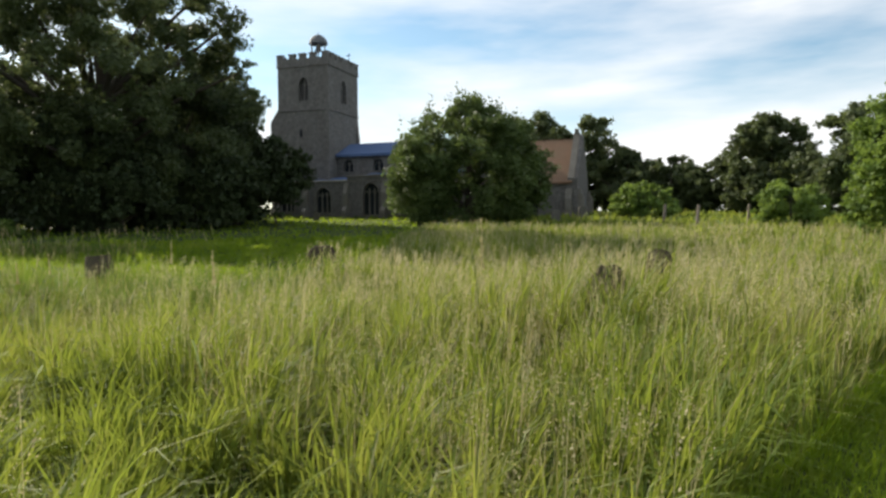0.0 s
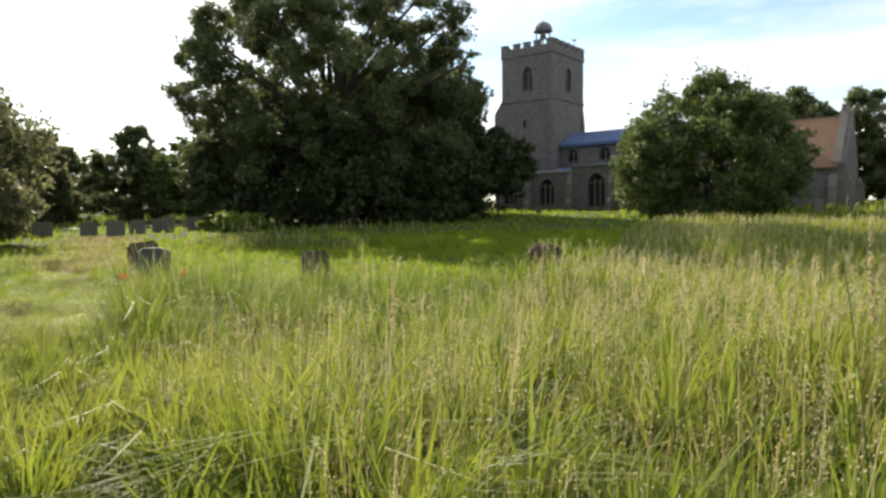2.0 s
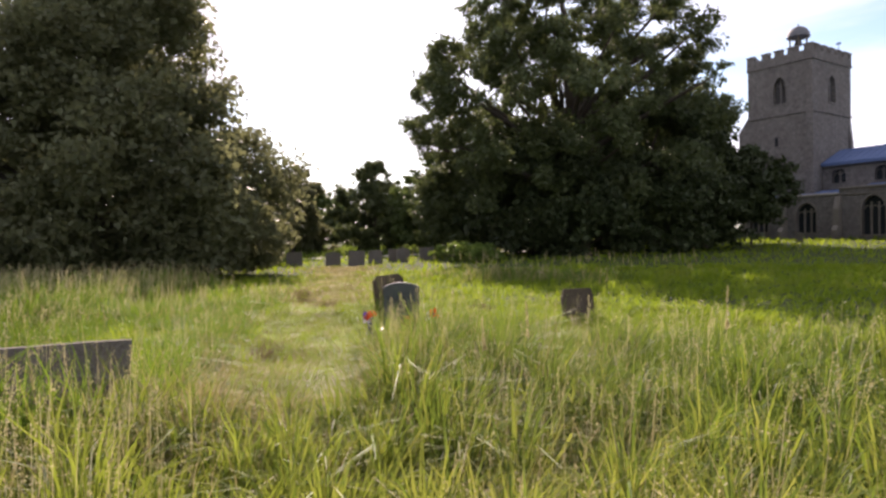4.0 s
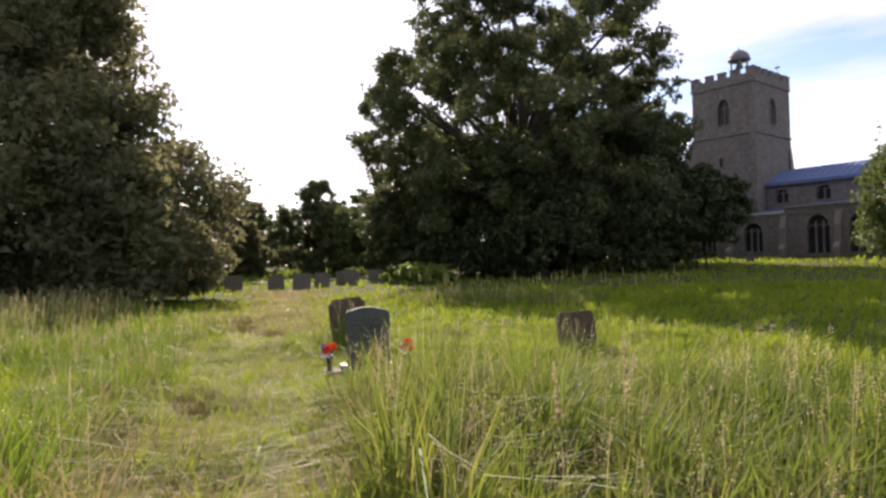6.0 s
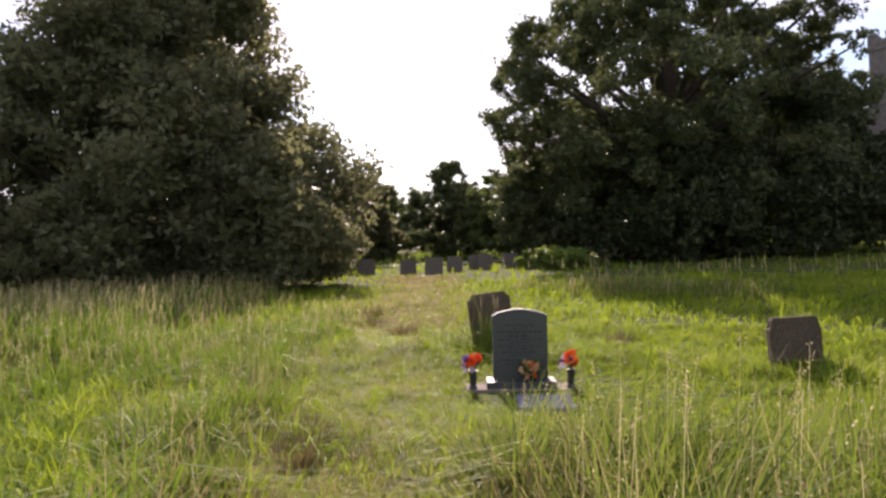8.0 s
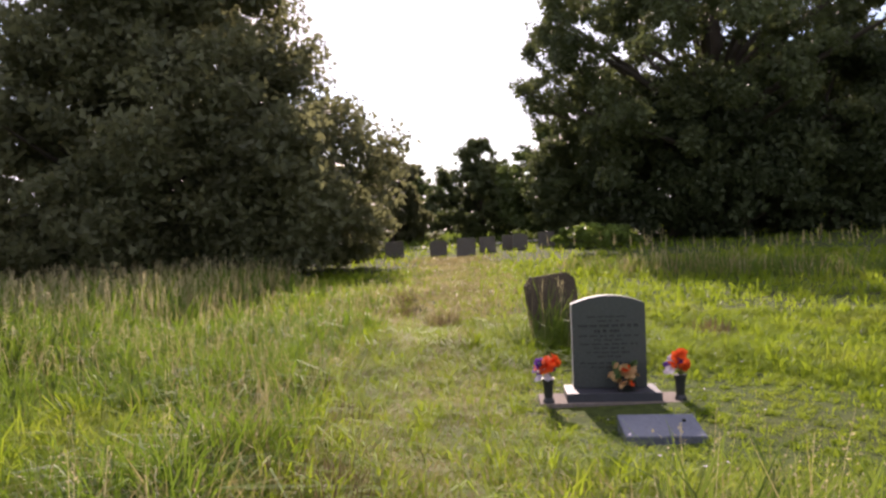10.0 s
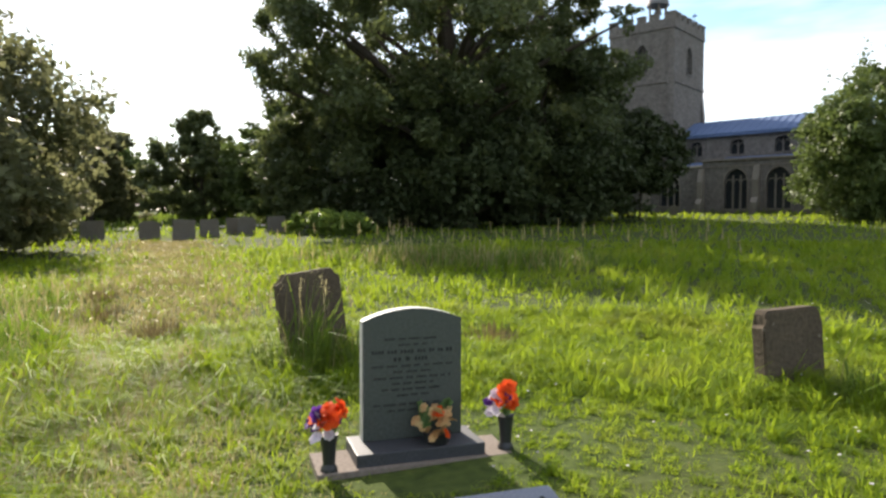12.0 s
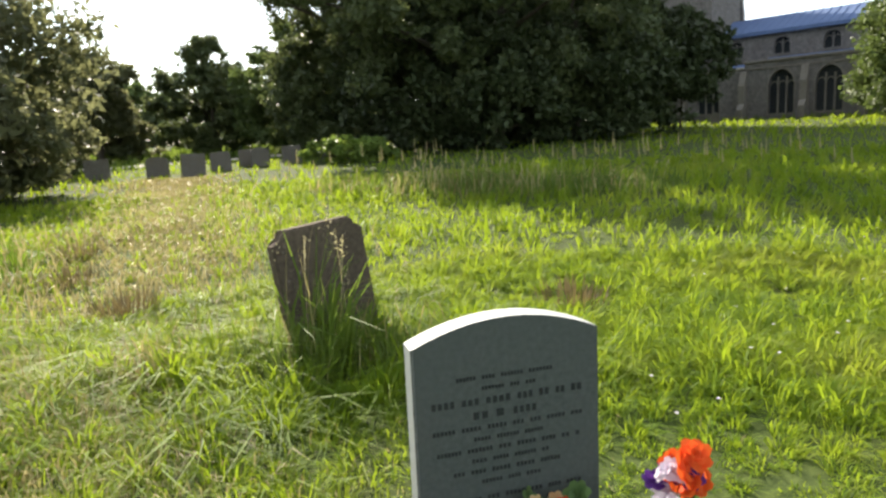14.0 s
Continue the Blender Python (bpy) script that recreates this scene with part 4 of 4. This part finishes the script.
def vase(x, y, seed, dots):
    th = empty("flower_vase", grave @ pose(x, y, 0.02), "dark vase of bright artificial flowers on the paving", "flowers", "grave vases")
    bm = bmesh.new()
    prof = [(0.048, 0.0), (0.046, 0.015), (0.034, 0.04), (0.040, 0.13), (0.050, 0.195), (0.053, 0.2)]
    for (ra, za), (rb, zb) in zip(prof, prof[1:]):
        cylinder(bm, ra, rb, za, zb, 14)
    part("vase", bm, M_VASE, th, smooth=False)
    bm = bmesh.new()
    q = random.Random(seed)
    for _ in range(9):
        a = Vector((q.uniform(-0.02, 0.02), q.uniform(-0.02, 0.02), 0.18))
        tube(bm, [a, a + Vector((q.uniform(-0.08, 0.08), q.uniform(-0.08, 0.08), q.uniform(0.08, 0.14)))], [0.004, 0.003], 5)
    part("stems", bm, M_STEM, th)
    bouquet(th, (0, 0, 0.285), 0.08, dots, seed)


vase(-0.53, -0.19, 3, [(M_ORANGE, 9, 0.06, "orange-red bloom", (0.05, -0.25, 0.5)), (M_PURPLE, 7, 0.045, "purple bloom", (-0.45, 0.0, -0.1)),
                       (M_WHITE, 6, 0.04, "white and lilac bloom", (-0.5, -0.4, -0.35))])
vase(0.535, -0.15, 4, [(M_ORANGE, 11, 0.06, "orange-red bloom", (0.3, -0.2, 0.35)), (M_PURPLE, 4, 0.045, "purple bloom", (-0.45, 0.1, -0.1)),
                      (M_WHITE, 6, 0.042, "white and lilac bloom", (-1.0, -0.1, -0.1))])
pot = empty("flower_arrangement", grave @ pose(0.11, -0.12, 0.09), "faded cream and peach flower arrangement on the headstone base", "flowers")
bm = bmesh.new()
cylinder(bm, 0.07, 0.085, 0, 0.06, 12)
part("bowl", bm, M_VASE, pot)
bouquet(pot, (0, 0, 0.105), 0.125, [(M_PEACH, 22, 0.036, "cream and peach bloom", (0, 0, 0.1)), (M_STEM, 6, 0.05, "green leaf rosette", (0, 0, 0.2)), (M_ORANGE, 3, 0.032, "orange bloom", (0.1, -0.3, 0))], 6)


# ---- grass ----
def seg_dist(px, py, line):
    best = np.full(px.shape, 1e9)
    for (ax, ay), (bx, by) in zip(line, line[1:]):
        dx, dy = bx - ax, by - ay
        t = np.clip(((px - ax) * dx + (py - ay) * dy) / (dx * dx + dy * dy), 0, 1)
        best = np.minimum(best, np.hypot(px - ax - t * dx, py - ay - t * dy))
    return best


LINE = [(0.5, 1.0), (0.4, 2.4), (-0.5, 3.9), (-2.7, 5.4), (-4.5, 7.1), (-6.5, 8.7), (-7.8, 9.9), (-8.9, 11.6)]
TRACK = [(-6.7, 8.6), (-8.1, 9.9), (-9.9, 11.4), (-12.2, 13.6), (-19.0, 20.6), (-28.0, 29.2)]


GRID = np.random.default_rng(99).random((256, 256))


def wave(px, py, s, k):
    """Smooth uneven field between about -1 and 1, with s bumps a metre or so."""
    x, y = px * s * 0.5 + 31.7 * k, py * s * 0.5 + 17.3 * k
    i, j = np.floor(x).astype(int), np.floor(y).astype(int)
    u, v = x - i, y - j
    u, v = u * u * (3 - 2 * u), v * v * (3 - 2 * v)
    g = lambda a, b: GRID[a % 256, b % 256]
    return 2.4 * ((g(i, j) * (1 - u) + g(i + 1, j) * u) * (1 - v) + (g(i, j + 1) * (1 - u) + g(i + 1, j + 1) * u) * v) - 1.2


def smooth(x, a, b):
    t = np.clip((x - a) / (b - a), 0, 1)
    return t * t * (3 - 2 * t)


TUFTS = [(-6.45, 6.55), (-6.65, 6.25), (-6.3, 6.9), (-6.85, 6.1), (-11.25, 14.75), (-11.05, 14.9), (-11.45, 14.85), (-6.95, 15.45), (-11.55, 14.65), (-10.9, 15.4), (2.0, 8.2), (1.75, 8.1), (2.0, 8.05), (2.2, 8.3), (1.8, 8.3), (3.4, 11.6), (3.5, 11.7), (-2.4, 14.0), (-12.2, 14.3)]


def grass_height(px, py):
    """Metres of grass over the yard: long at the start, short round the tended grave, trodden along the track."""
    h = 0.57 + 0.07 * (1 - smooth(py, 8.0, 11.0)) + 0.10 * wave(px, py, 0.9, 1.0) + 0.06 * wave(px, py, 2.7, 2.0)
    grave_d = np.hypot((px + 8.6) / 1.35, (py - 13.6) / 1.0)
    turf = 0.055 + 0.012 * wave(px, py, 4.3, 6.0) + (0.06 + 0.06 * wave(px, py, 2.1, 5.0) + 0.03 * wave(px, py, 5.3, 6.0)) * smooth(np.hypot(px + 8.9, py - 12.9), 1.2, 2.4)
    h = h + (turf - h) * (1 - smooth(grave_d, 1.0, 3.3))
    mid = smooth(py, 12.5, 15.5) * (1 - smooth(py, 60, 70)) * smooth(px, -40, -33) * (1 - 0.85 * smooth(px, -3.5, -1.0))
    h = h + (0.22 + 0.07 * wave(px, py, 0.8, 4.0) + 0.05 * wave(px, py, 2.9, 1.5) - h) * mid * smooth(grave_d, 1.2, 3.0)
    side = (1.6 - px - py) / 1.414               # metres to the sunny side of the track
    near = (1 - smooth(py, 17.0, 20.0)) * smooth(-px, 6.0, 7.5)
    h = h + (0.40 + 0.08 * wave(px, py, 1.6, 7.0) + 0.38 * smooth(side, 3.6, 5.0) - h) * smooth(side, 0.6, 1.6) * near
    h = h + 0.24 * np.exp(-((px + 5.8) ** 2 + (py - 9.9) ** 2) / 1.2)
    trk = seg_dist(px, py, TRACK)
    h = np.minimum(h, h + (0.15 + 0.05 * wave(px, py, 3.0, 3.0) - h) * (1 - smooth(trk, 0.3, 1.2)) * 0.9)
    mown = seg_dist(px, py, [(1.6, 3.2), (2.4, 4.2), (3.06, 4.97), (4.9, 7.0), (8.5, 10.6)])
    h = h + (0.12 - h) * (1 - smooth(mown, 0.5, 0.8))
    ridge = np.exp(-(((px + 14.5) / 5.0) ** 2 + ((py - 24.5) / 1.6) ** 2))
    h = h + 0.35 * ridge
    for sx, sy, more in ((-2.0, 13.5, 0.26), (1.9, 7.9, 0.16), (3.2, 11.4, 0.14)):
        h = h + more * np.exp(-((px - sx) ** 2 + (py - sy) ** 2) / 0.8)
    for sx, sy in TUFTS:
        h = h + 0.22 * np.exp(-((px - sx) ** 2 + (py - sy) ** 2) / 0.09)
    walked = seg_dist(px, py, LINE)
    h = np.minimum(h, 0.47 + 0.8 * smooth(walked, 0.35, 1.0))
    return np.clip(h, 0.045, 0.95)


def z_of(px, py):
    lift = np.minimum(3.0 * np.log1p(np.exp(np.minimum(30, (py - 15.0) / 3.0))) * 0.0393, 3.0)
    return 0.01 + lift + 0.035 * np.sin(px * 0.9 + 0.4 * py) * np.sin(py * 0.7 - 0.2 * px)


BLOCKS = [(-9.525, 13.338, 0.3), (-9.3, 13.1, 0.33), (-9.75, 13.1, 0.25), (-9.2, 13.5, 0.28), (-8.65, 12.55, 0.28), (-9.8, 12.85, 0.12), (-9.05, 13.5, 0.12)]


def blades(count, sample, seed, width, lean, hscale=1.0, hmin=0.0, hmax=9.0, clump=0.0):
    """Five-cornered bent blades: (n, 5, 3)."""
    r = np.random.default_rng(seed)
    px, py = sample(r, count)
    tall, out = np.ones(len(px)), np.zeros(len(px))
    ox, oy = out, out
    if clump:                                # tussocks: blades gather round uneven centres and splay out
        ci, cj = np.floor(px / clump).astype(int), np.floor(py / clump).astype(int)
        mx, my = (ci + GRID[ci % 256, cj % 256]) * clump, (cj + GRID[(ci + 91) % 256, cj % 256]) * clump
        ox, oy = px - mx, py - my
        pull = 0.25 + 0.35 * GRID[(ci + 37) % 256, (cj + 53) % 256]
        px, py = px - ox * pull, py - oy * pull
        tall = 0.52 + 0.78 * GRID[(ci + 11) % 256, (cj + 7) % 256]
        away = np.hypot(ox, oy) / clump
        tall = tall * (1.15 - 0.5 * np.minimum(1, away))
    keep = np.ones(len(px), bool)
    for bx, by, br in BLOCKS:
        keep &= np.hypot(px - bx, py - by) > br
    h = grass_height(px, py)
    keep &= (h >= hmin) & (h < hmax)
    keep &= seg_dist(px, py, [(-52, 28), (-24, 51)]) > 1.7
    px, py, h, tall, ox, oy = px[keep], py[keep], h[keep] * tall[keep], tall[keep], ox[keep], oy[keep]
    n = len(px)
    dist = seg_dist(px, py, LINE)
    hh = h * hscale * (0.45 + 0.75 * r.random(n))
    w = (width + 0.00075 * np.maximum(0, dist - 3)) * (0.6 + 0.8 * r.random(n)) * (0.7 + 0.6 * np.minimum(1, h / 0.5))
    a = np.where(clump > 0, np.arctan2(oy, ox) + 0.9 * r.normal(size=n), 6.283 * r.random(n))
    dirx, diry = np.cos(a), np.sin(a)
    b = r.random(n) * 6.283
    wx, wy = np.cos(b) * w, np.sin(b) * w
    ln = hh * (lean * (0.25 + r.random(n) ** 1.5 * 1.5))
    lx, ly = dirx * ln + 0.10 * hh, diry * ln - 0.06 * hh
    z = z_of(px, py) - 0.015
    v = np.empty((n, 5, 3))
    v[:, 0] = np.stack([px - wx, py - wy, z], 1)
    v[:, 1] = np.stack([px + wx, py + wy, z], 1)
    v[:, 2] = np.stack([px + wx * 0.8 + lx * 0.3, py + wy * 0.8 + ly * 0.3, z + hh * 0.58], 1)
    v[:, 3] = np.stack([px - wx * 0.8 + lx * 0.3, py - wy * 0.8 + ly * 0.3, z + hh * 0.58], 1)
    v[:, 4] = np.stack([px + lx, py + ly, z + hh * (1.0 - 0.5 * np.minimum(1, ln / np.maximum(hh, 1e-3)) ** 1.4)], 1)
    return v


def near_path(reach):
    def f(r, n):
        k = r.random(n) * (len(LINE) - 1)
        i = np.minimum(k.astype(int), len(LINE) - 2)
        t = k - i
        P = np.array(LINE)
        q = P[i] * (1 - t)[:, None] + P[i + 1] * t[:, None]
        a = np.radians(118 + (r.random(n) - 0.5) * 190)
        d = reach * r.random(n) ** 0.75
        return q[:, 0] + np.cos(a) * d, q[:, 1] + np.sin(a) * d
    return f


def fan(near, far, power=0.8):
    """Points in the wide sector ahead of the walk."""
    def f(r, n):
        a = np.radians(42 + 134 * r.random(n))
        d = near + (far - near) * r.random(n) ** power
        return -2.0 + np.cos(a) * d, 4.0 + np.sin(a) * d
    return f


def disc(x, y, reach):
    def f(r, n):
        a, d = r.random(n) * 6.283, reach * r.random(n) ** 0.5
        return x + np.cos(a) * d, y + np.sin(a) * d
    return f


GF = [(0, 1, 2, 3), (3, 2, 4)]
LONG = 0.36
meadow = np.concatenate([
    blades(205000, near_path(7.5), 1, 0.0052, 0.58, 1.08, LONG, clump=0.33), blades(170000, fan(5, 34), 2, 0.0055, 0.65, 1.08, LONG, clump=0.32),
    blades(45000, fan(20, 75, 0.7), 3, 0.011, 0.5, 1.0, LONG, clump=0.6)])
lush = meadow[:, 0, 1] + 1.2 * np.random.default_rng(5).normal(size=len(meadow)) > 8.0
lush &= meadow[:, 0, 0] + 1.2 * np.random.default_rng(6).normal(size=len(meadow)) < -2.0   # greener growth towards the tended grave
fresh = ((1.6 - meadow[:, 0, 0] - meadow[:, 0, 1]) / 1.414 > 0.45) & (meadow[:, 0, 0] < -6.3) & (meadow[:, 0, 1] < 19.0)
for name, mat, lab, v in (
    ("long_grass", M_GRASS, "tall seeding meadow grass in sunlight", meadow[~lush & ~fresh]),
    ("lush_grass", M_LUSH, "dense deep green long grass around the graves", meadow[lush & ~fresh]),
    ("fresh_grass", M_FRESH, "fresh bright green knee-high grass beside the track", np.concatenate([
        meadow[fresh], (lambda b: b[(1.6 - b[:, 0, 0] - b[:, 0, 1]) / 1.414 > 0.45])(blades(60000, disc(-12.6, 10.2, 4.6), 31, 0.0056, 0.85, 1.05, 0.3, clump=0.2))])),
    ("short_grass", M_TURF, "short lush green turf around the tended grave", np.concatenate([
        blades(215000, disc(-8.8, 13.6, 5.2), 4, 0.0044, 1.35, 1.15, 0.0, LONG, clump=0.2), blades(45000, disc(3.4, 4.6, 2.6), 8, 0.0042, 0.8, 1.1, 0.0, LONG), blades(26000, disc(6.0, 8.2, 2.9), 10, 0.0055, 0.8, 1.1, 0.0, LONG), blades(110000, near_path(7.5), 7, 0.0042, 0.5, 1.1, 0.0, LONG, clump=0.18),
        blades(140000, fan(9, 30), 5, 0.0062, 1.0, 1.05, 0.0, LONG, clump=0.34),
        blades(48000, fan(18, 75, 0.7), 6, 0.013, 0.6, 1.2, 0.0, LONG, clump=0.6)]))):
    tagged(part(name, quick_mesh(name, v, GF, mat), mat), lab, "grass", kind="stuff")


hay = blades(40000, lambda r, n: (lambda k, w: (np.interp(k, [0, 1, 2, 3, 4, 5], [-5.9, -7.6, -9.6, -12.4, -19.0, -28.0]) + w[0], np.interp(k, [0, 1, 2, 3, 4, 5], [7.9, 9.4, 11.1, 13.9, 20.6, 29.2]) + w[1]))(
    5.0 * r.random(n) ** 1.15, r.normal(size=(2, n)) * np.where(r.random(n) < 0.7, 0.55, 1.1)), 9, 0.0042, 0.8, 1.0)
hay = hay[np.hypot(hay[:, 0, 0] + 11.2, hay[:, 0, 1] - 14.9) > 1.0]
straw = np.concatenate([blades(12000, near_path(7.5), 61, 0.0020, 0.55, 1.2, LONG), blades(34000, fan(5, 34), 62, 0.0032, 0.55, 1.2, LONG)])
straw = straw[seg_dist(straw[:, 0, 0], straw[:, 0, 1], LINE) > 0.8]
hay = np.concatenate([hay, straw[straw[:, 0, 1] + 0.8 * np.random.default_rng(8).normal(size=len(straw)) + 2.0 * np.minimum(0, straw[:, 0, 0] + 3.0) < 8.5]])   # bleached stems through the meadow
tagged(part("dry_grass", quick_mesh("dry_grass", hay, GF, M_HAY), M_HAY), "dry straw-coloured grass on the track and through the meadow", "grass", kind="stuff")


def seed_heads(count, sample, seed, hmin, spikes=9):
    """Stalks with feathery heads: thin stem and nine small spikelets each, (n, 4, 3) rhombs."""
    r = np.random.default_rng(seed)
    px, py = sample(r, count)
    h = grass_height(px, py)
    k = (h > hmin) & ((py < 7.0) | (px > -2.0) | ((px < -12.5) & (r.random(len(px)) < 0.5)) | (r.random(len(px)) < 0.3)) & (seg_dist(px, py, LINE) > 0.6)
    px, py, h = px[k], py[k], h[k]
    n = len(px)
    H = h * (0.85 + 0.6 * r.random(n))
    a = r.random(n) * 6.283
    tip = np.stack([px + np.cos(a) * H * 0.36 * r.random(n) + 0.06 * H, py + np.sin(a) * H * 0.36 * r.random(n) - 0.03 * H, z_of(px, py) + H], 1)
    root_ = np.stack([px, py, z_of(px, py)], 1)
    w = 0.0015 + 0.00030 * seg_dist(px, py, LINE)
    side = np.stack([np.cos(a + 1.57), np.sin(a + 1.57), 0 * a], 1) * w[:, None]
    out = [np.stack([root_ - side, root_ + side, tip + side * 0.5, tip - side * 0.5], 1)]
    ax = (tip - root_) / np.linalg.norm(tip - root_, axis=1)[:, None]
    far = seg_dist(px, py, LINE)[:, None].clip(0, 14)
    nod = np.stack([np.cos(a), np.sin(a), -0.9 + 0 * a], 1)
    for j in range(spikes):
        f = j / max(1, spikes - 1)
        b = r.random(n) * 6.283
        spread = np.stack([np.cos(b), np.sin(b), 0.3 + 0 * b], 1) * (0.012 + 0.028 * f * r.random(n))[:, None]
        c = tip - ax * (0.15 * f) + nod * (0.05 * (1 - f) ** 2 * r.random(n))[:, None] + spread
        d = ax * 0.013 + np.stack([np.cos(b), np.sin(b), -0.4 + 0 * b], 1) * 0.007
        s = np.cross(d, ax + 0.2 * spread) * (0.5 + 0.12 * far)
        out.append(np.stack([c, c + d * 0.5 + s, c + d * (1 + 0.05 * far), c + d * 0.5 - s], 1))
    return np.concatenate(out)


v = np.concatenate([seed_heads(8000, near_path(8), 21, 0.40, 13), seed_heads(13000, fan(5, 34), 22, 0.40, 7), seed_heads(1100, disc(-16.5, 12.5, 4.5), 23, 0.5, 9)])
tagged(part("seed_heads", quick_mesh("seed_heads", v, [(0, 1, 2, 3)], M_SEED), M_SEED), "pale feathery grass seed heads over the meadow", "grass", kind="stuff")


def tall_plume(x, y, h, seed):
    """One tall pale flowering grass."""
    q = random.Random(seed)
    g = ground_z(x, y)
    th = empty("flowering_grass", pose(x, y, g), "single tall pale flowering grass stalk", "grass", "tall flowering stalks")
    bm = bmesh.new()
    lean = Vector((q.uniform(-0.1, 0.02), q.uniform(-0.05, 0.05), 1))
    pts = [lean * (h * k / 5) + Vector((-0.02 * k * k * 0.2, 0, 0)) for k in range(6)]
    tube(bm, pts, [0.004 - 0.0005 * k for k in range(6)], 5)
    part("stalk", bm, M_STEM, th)
    n = 130
    r = np.random.default_rng(seed)
    t = r.random(n)
    c = np.array(lean)[None] * (h * (0.76 + 0.26 * t))[:, None]
    d = r.normal(size=(n, 3))
    d /= np.linalg.norm(d, axis=1)[:, None]
    d = d * (0.016 * (1.2 - t))[:, None] + np.array([0, 0, 0.012])
    s = np.cross(d, r.normal(size=(n, 3))) * 0.35
    v_ = np.stack([c, c + d * 0.5 + s, c + d, c + d * 0.5 - s], 1)
    part("plume", quick_mesh("plume", v_, [(0, 1, 2, 3)], M_SEED), M_SEED, th)


for k, (x, y, h) in enumerate(((0.65, 6.1, 1.38), (-1.7, 7.2, 1.15), (-3.1, 9.4, 1.15), (-0.2, 8.9, 1.2), (-4.6, 8.9, 0.95), (-4.35, 9.1, 1.05), (1.6, 9.0, 1.1))):
    tall_plume(x, y, h, 300 + k)
for k in range(64):
    tall_plume(-18.0 + 10.5 * random.random(), 22.6 + 2.6 * random.random(), 0.78 + 0.32 * random.random(), 400 + k)

# brown dock and dead tufts in the turf
dv = []
dr = np.random.default_rng(77)
for x, y, s in ((-11.8, 12.0, 0.30), (-12.9, 13.4, 0.25), (-10.6, 11.3, 0.28), (-13.8, 15.4, 0.3), (-9.3, 10.4, 0.25), (-15.6, 16.2, 0.35), (-12.4, 10.9, 0.3), (-17.0, 17.3, 0.3), (-8.9, 10.0, 0.2), (-6.0, 8.9, 0.25), (-10.2, 16.6, 0.3)):
    n = 160
    a, d = dr.random(n) * 6.283, s * dr.random(n) ** 0.6
    p = np.stack([x + np.cos(a) * d, y + np.sin(a) * d, 0 * a], 1)
    p[:, 2] = z_of(p[:, 0], p[:, 1])
    tip = p + np.stack([np.cos(a) * 0.07, np.sin(a) * 0.07, 0.10 + 0.16 * dr.random(n)], 1)
    sd = np.stack([-np.sin(a), np.cos(a), 0 * a], 1) * 0.007
    dv.append(np.stack([p, (p + tip) / 2 + sd, tip, (p + tip) / 2 - sd], 1))
tagged(part("dead_tufts", quick_mesh("dead_tufts", np.concatenate(dv), [(0, 1, 2, 3)], M_DOCK), M_DOCK), "brown withered dock and dead grass tufts", "grass", kind="stuff")
# small white daisies in the short turf
nd = 240
a = dr.random(nd)
dx, dy = -9.5 + 9.0 * dr.random(nd), 11.5 + 8.5 * dr.random(nd)
gh = grass_height(dx, dy)
dx, dy, gh = dx[gh < 0.3], dy[gh < 0.3], gh[gh < 0.3]
c = np.stack([dx, dy, z_of(dx, dy) + gh * 0.9 + 0.01], 1)
dq = np.stack([c + np.array(o) for o in ((-0.013, 0, 0), (0, -0.013, 0.003), (0.013, 0, 0), (0, 0.013, 0.003))], 1)
tagged(part("daisies", quick_mesh("daisies", dq, [(0, 1, 2, 3)], M_WHITE), M_WHITE), "tiny white daisies scattered in the turf", "flowers", kind="stuff")
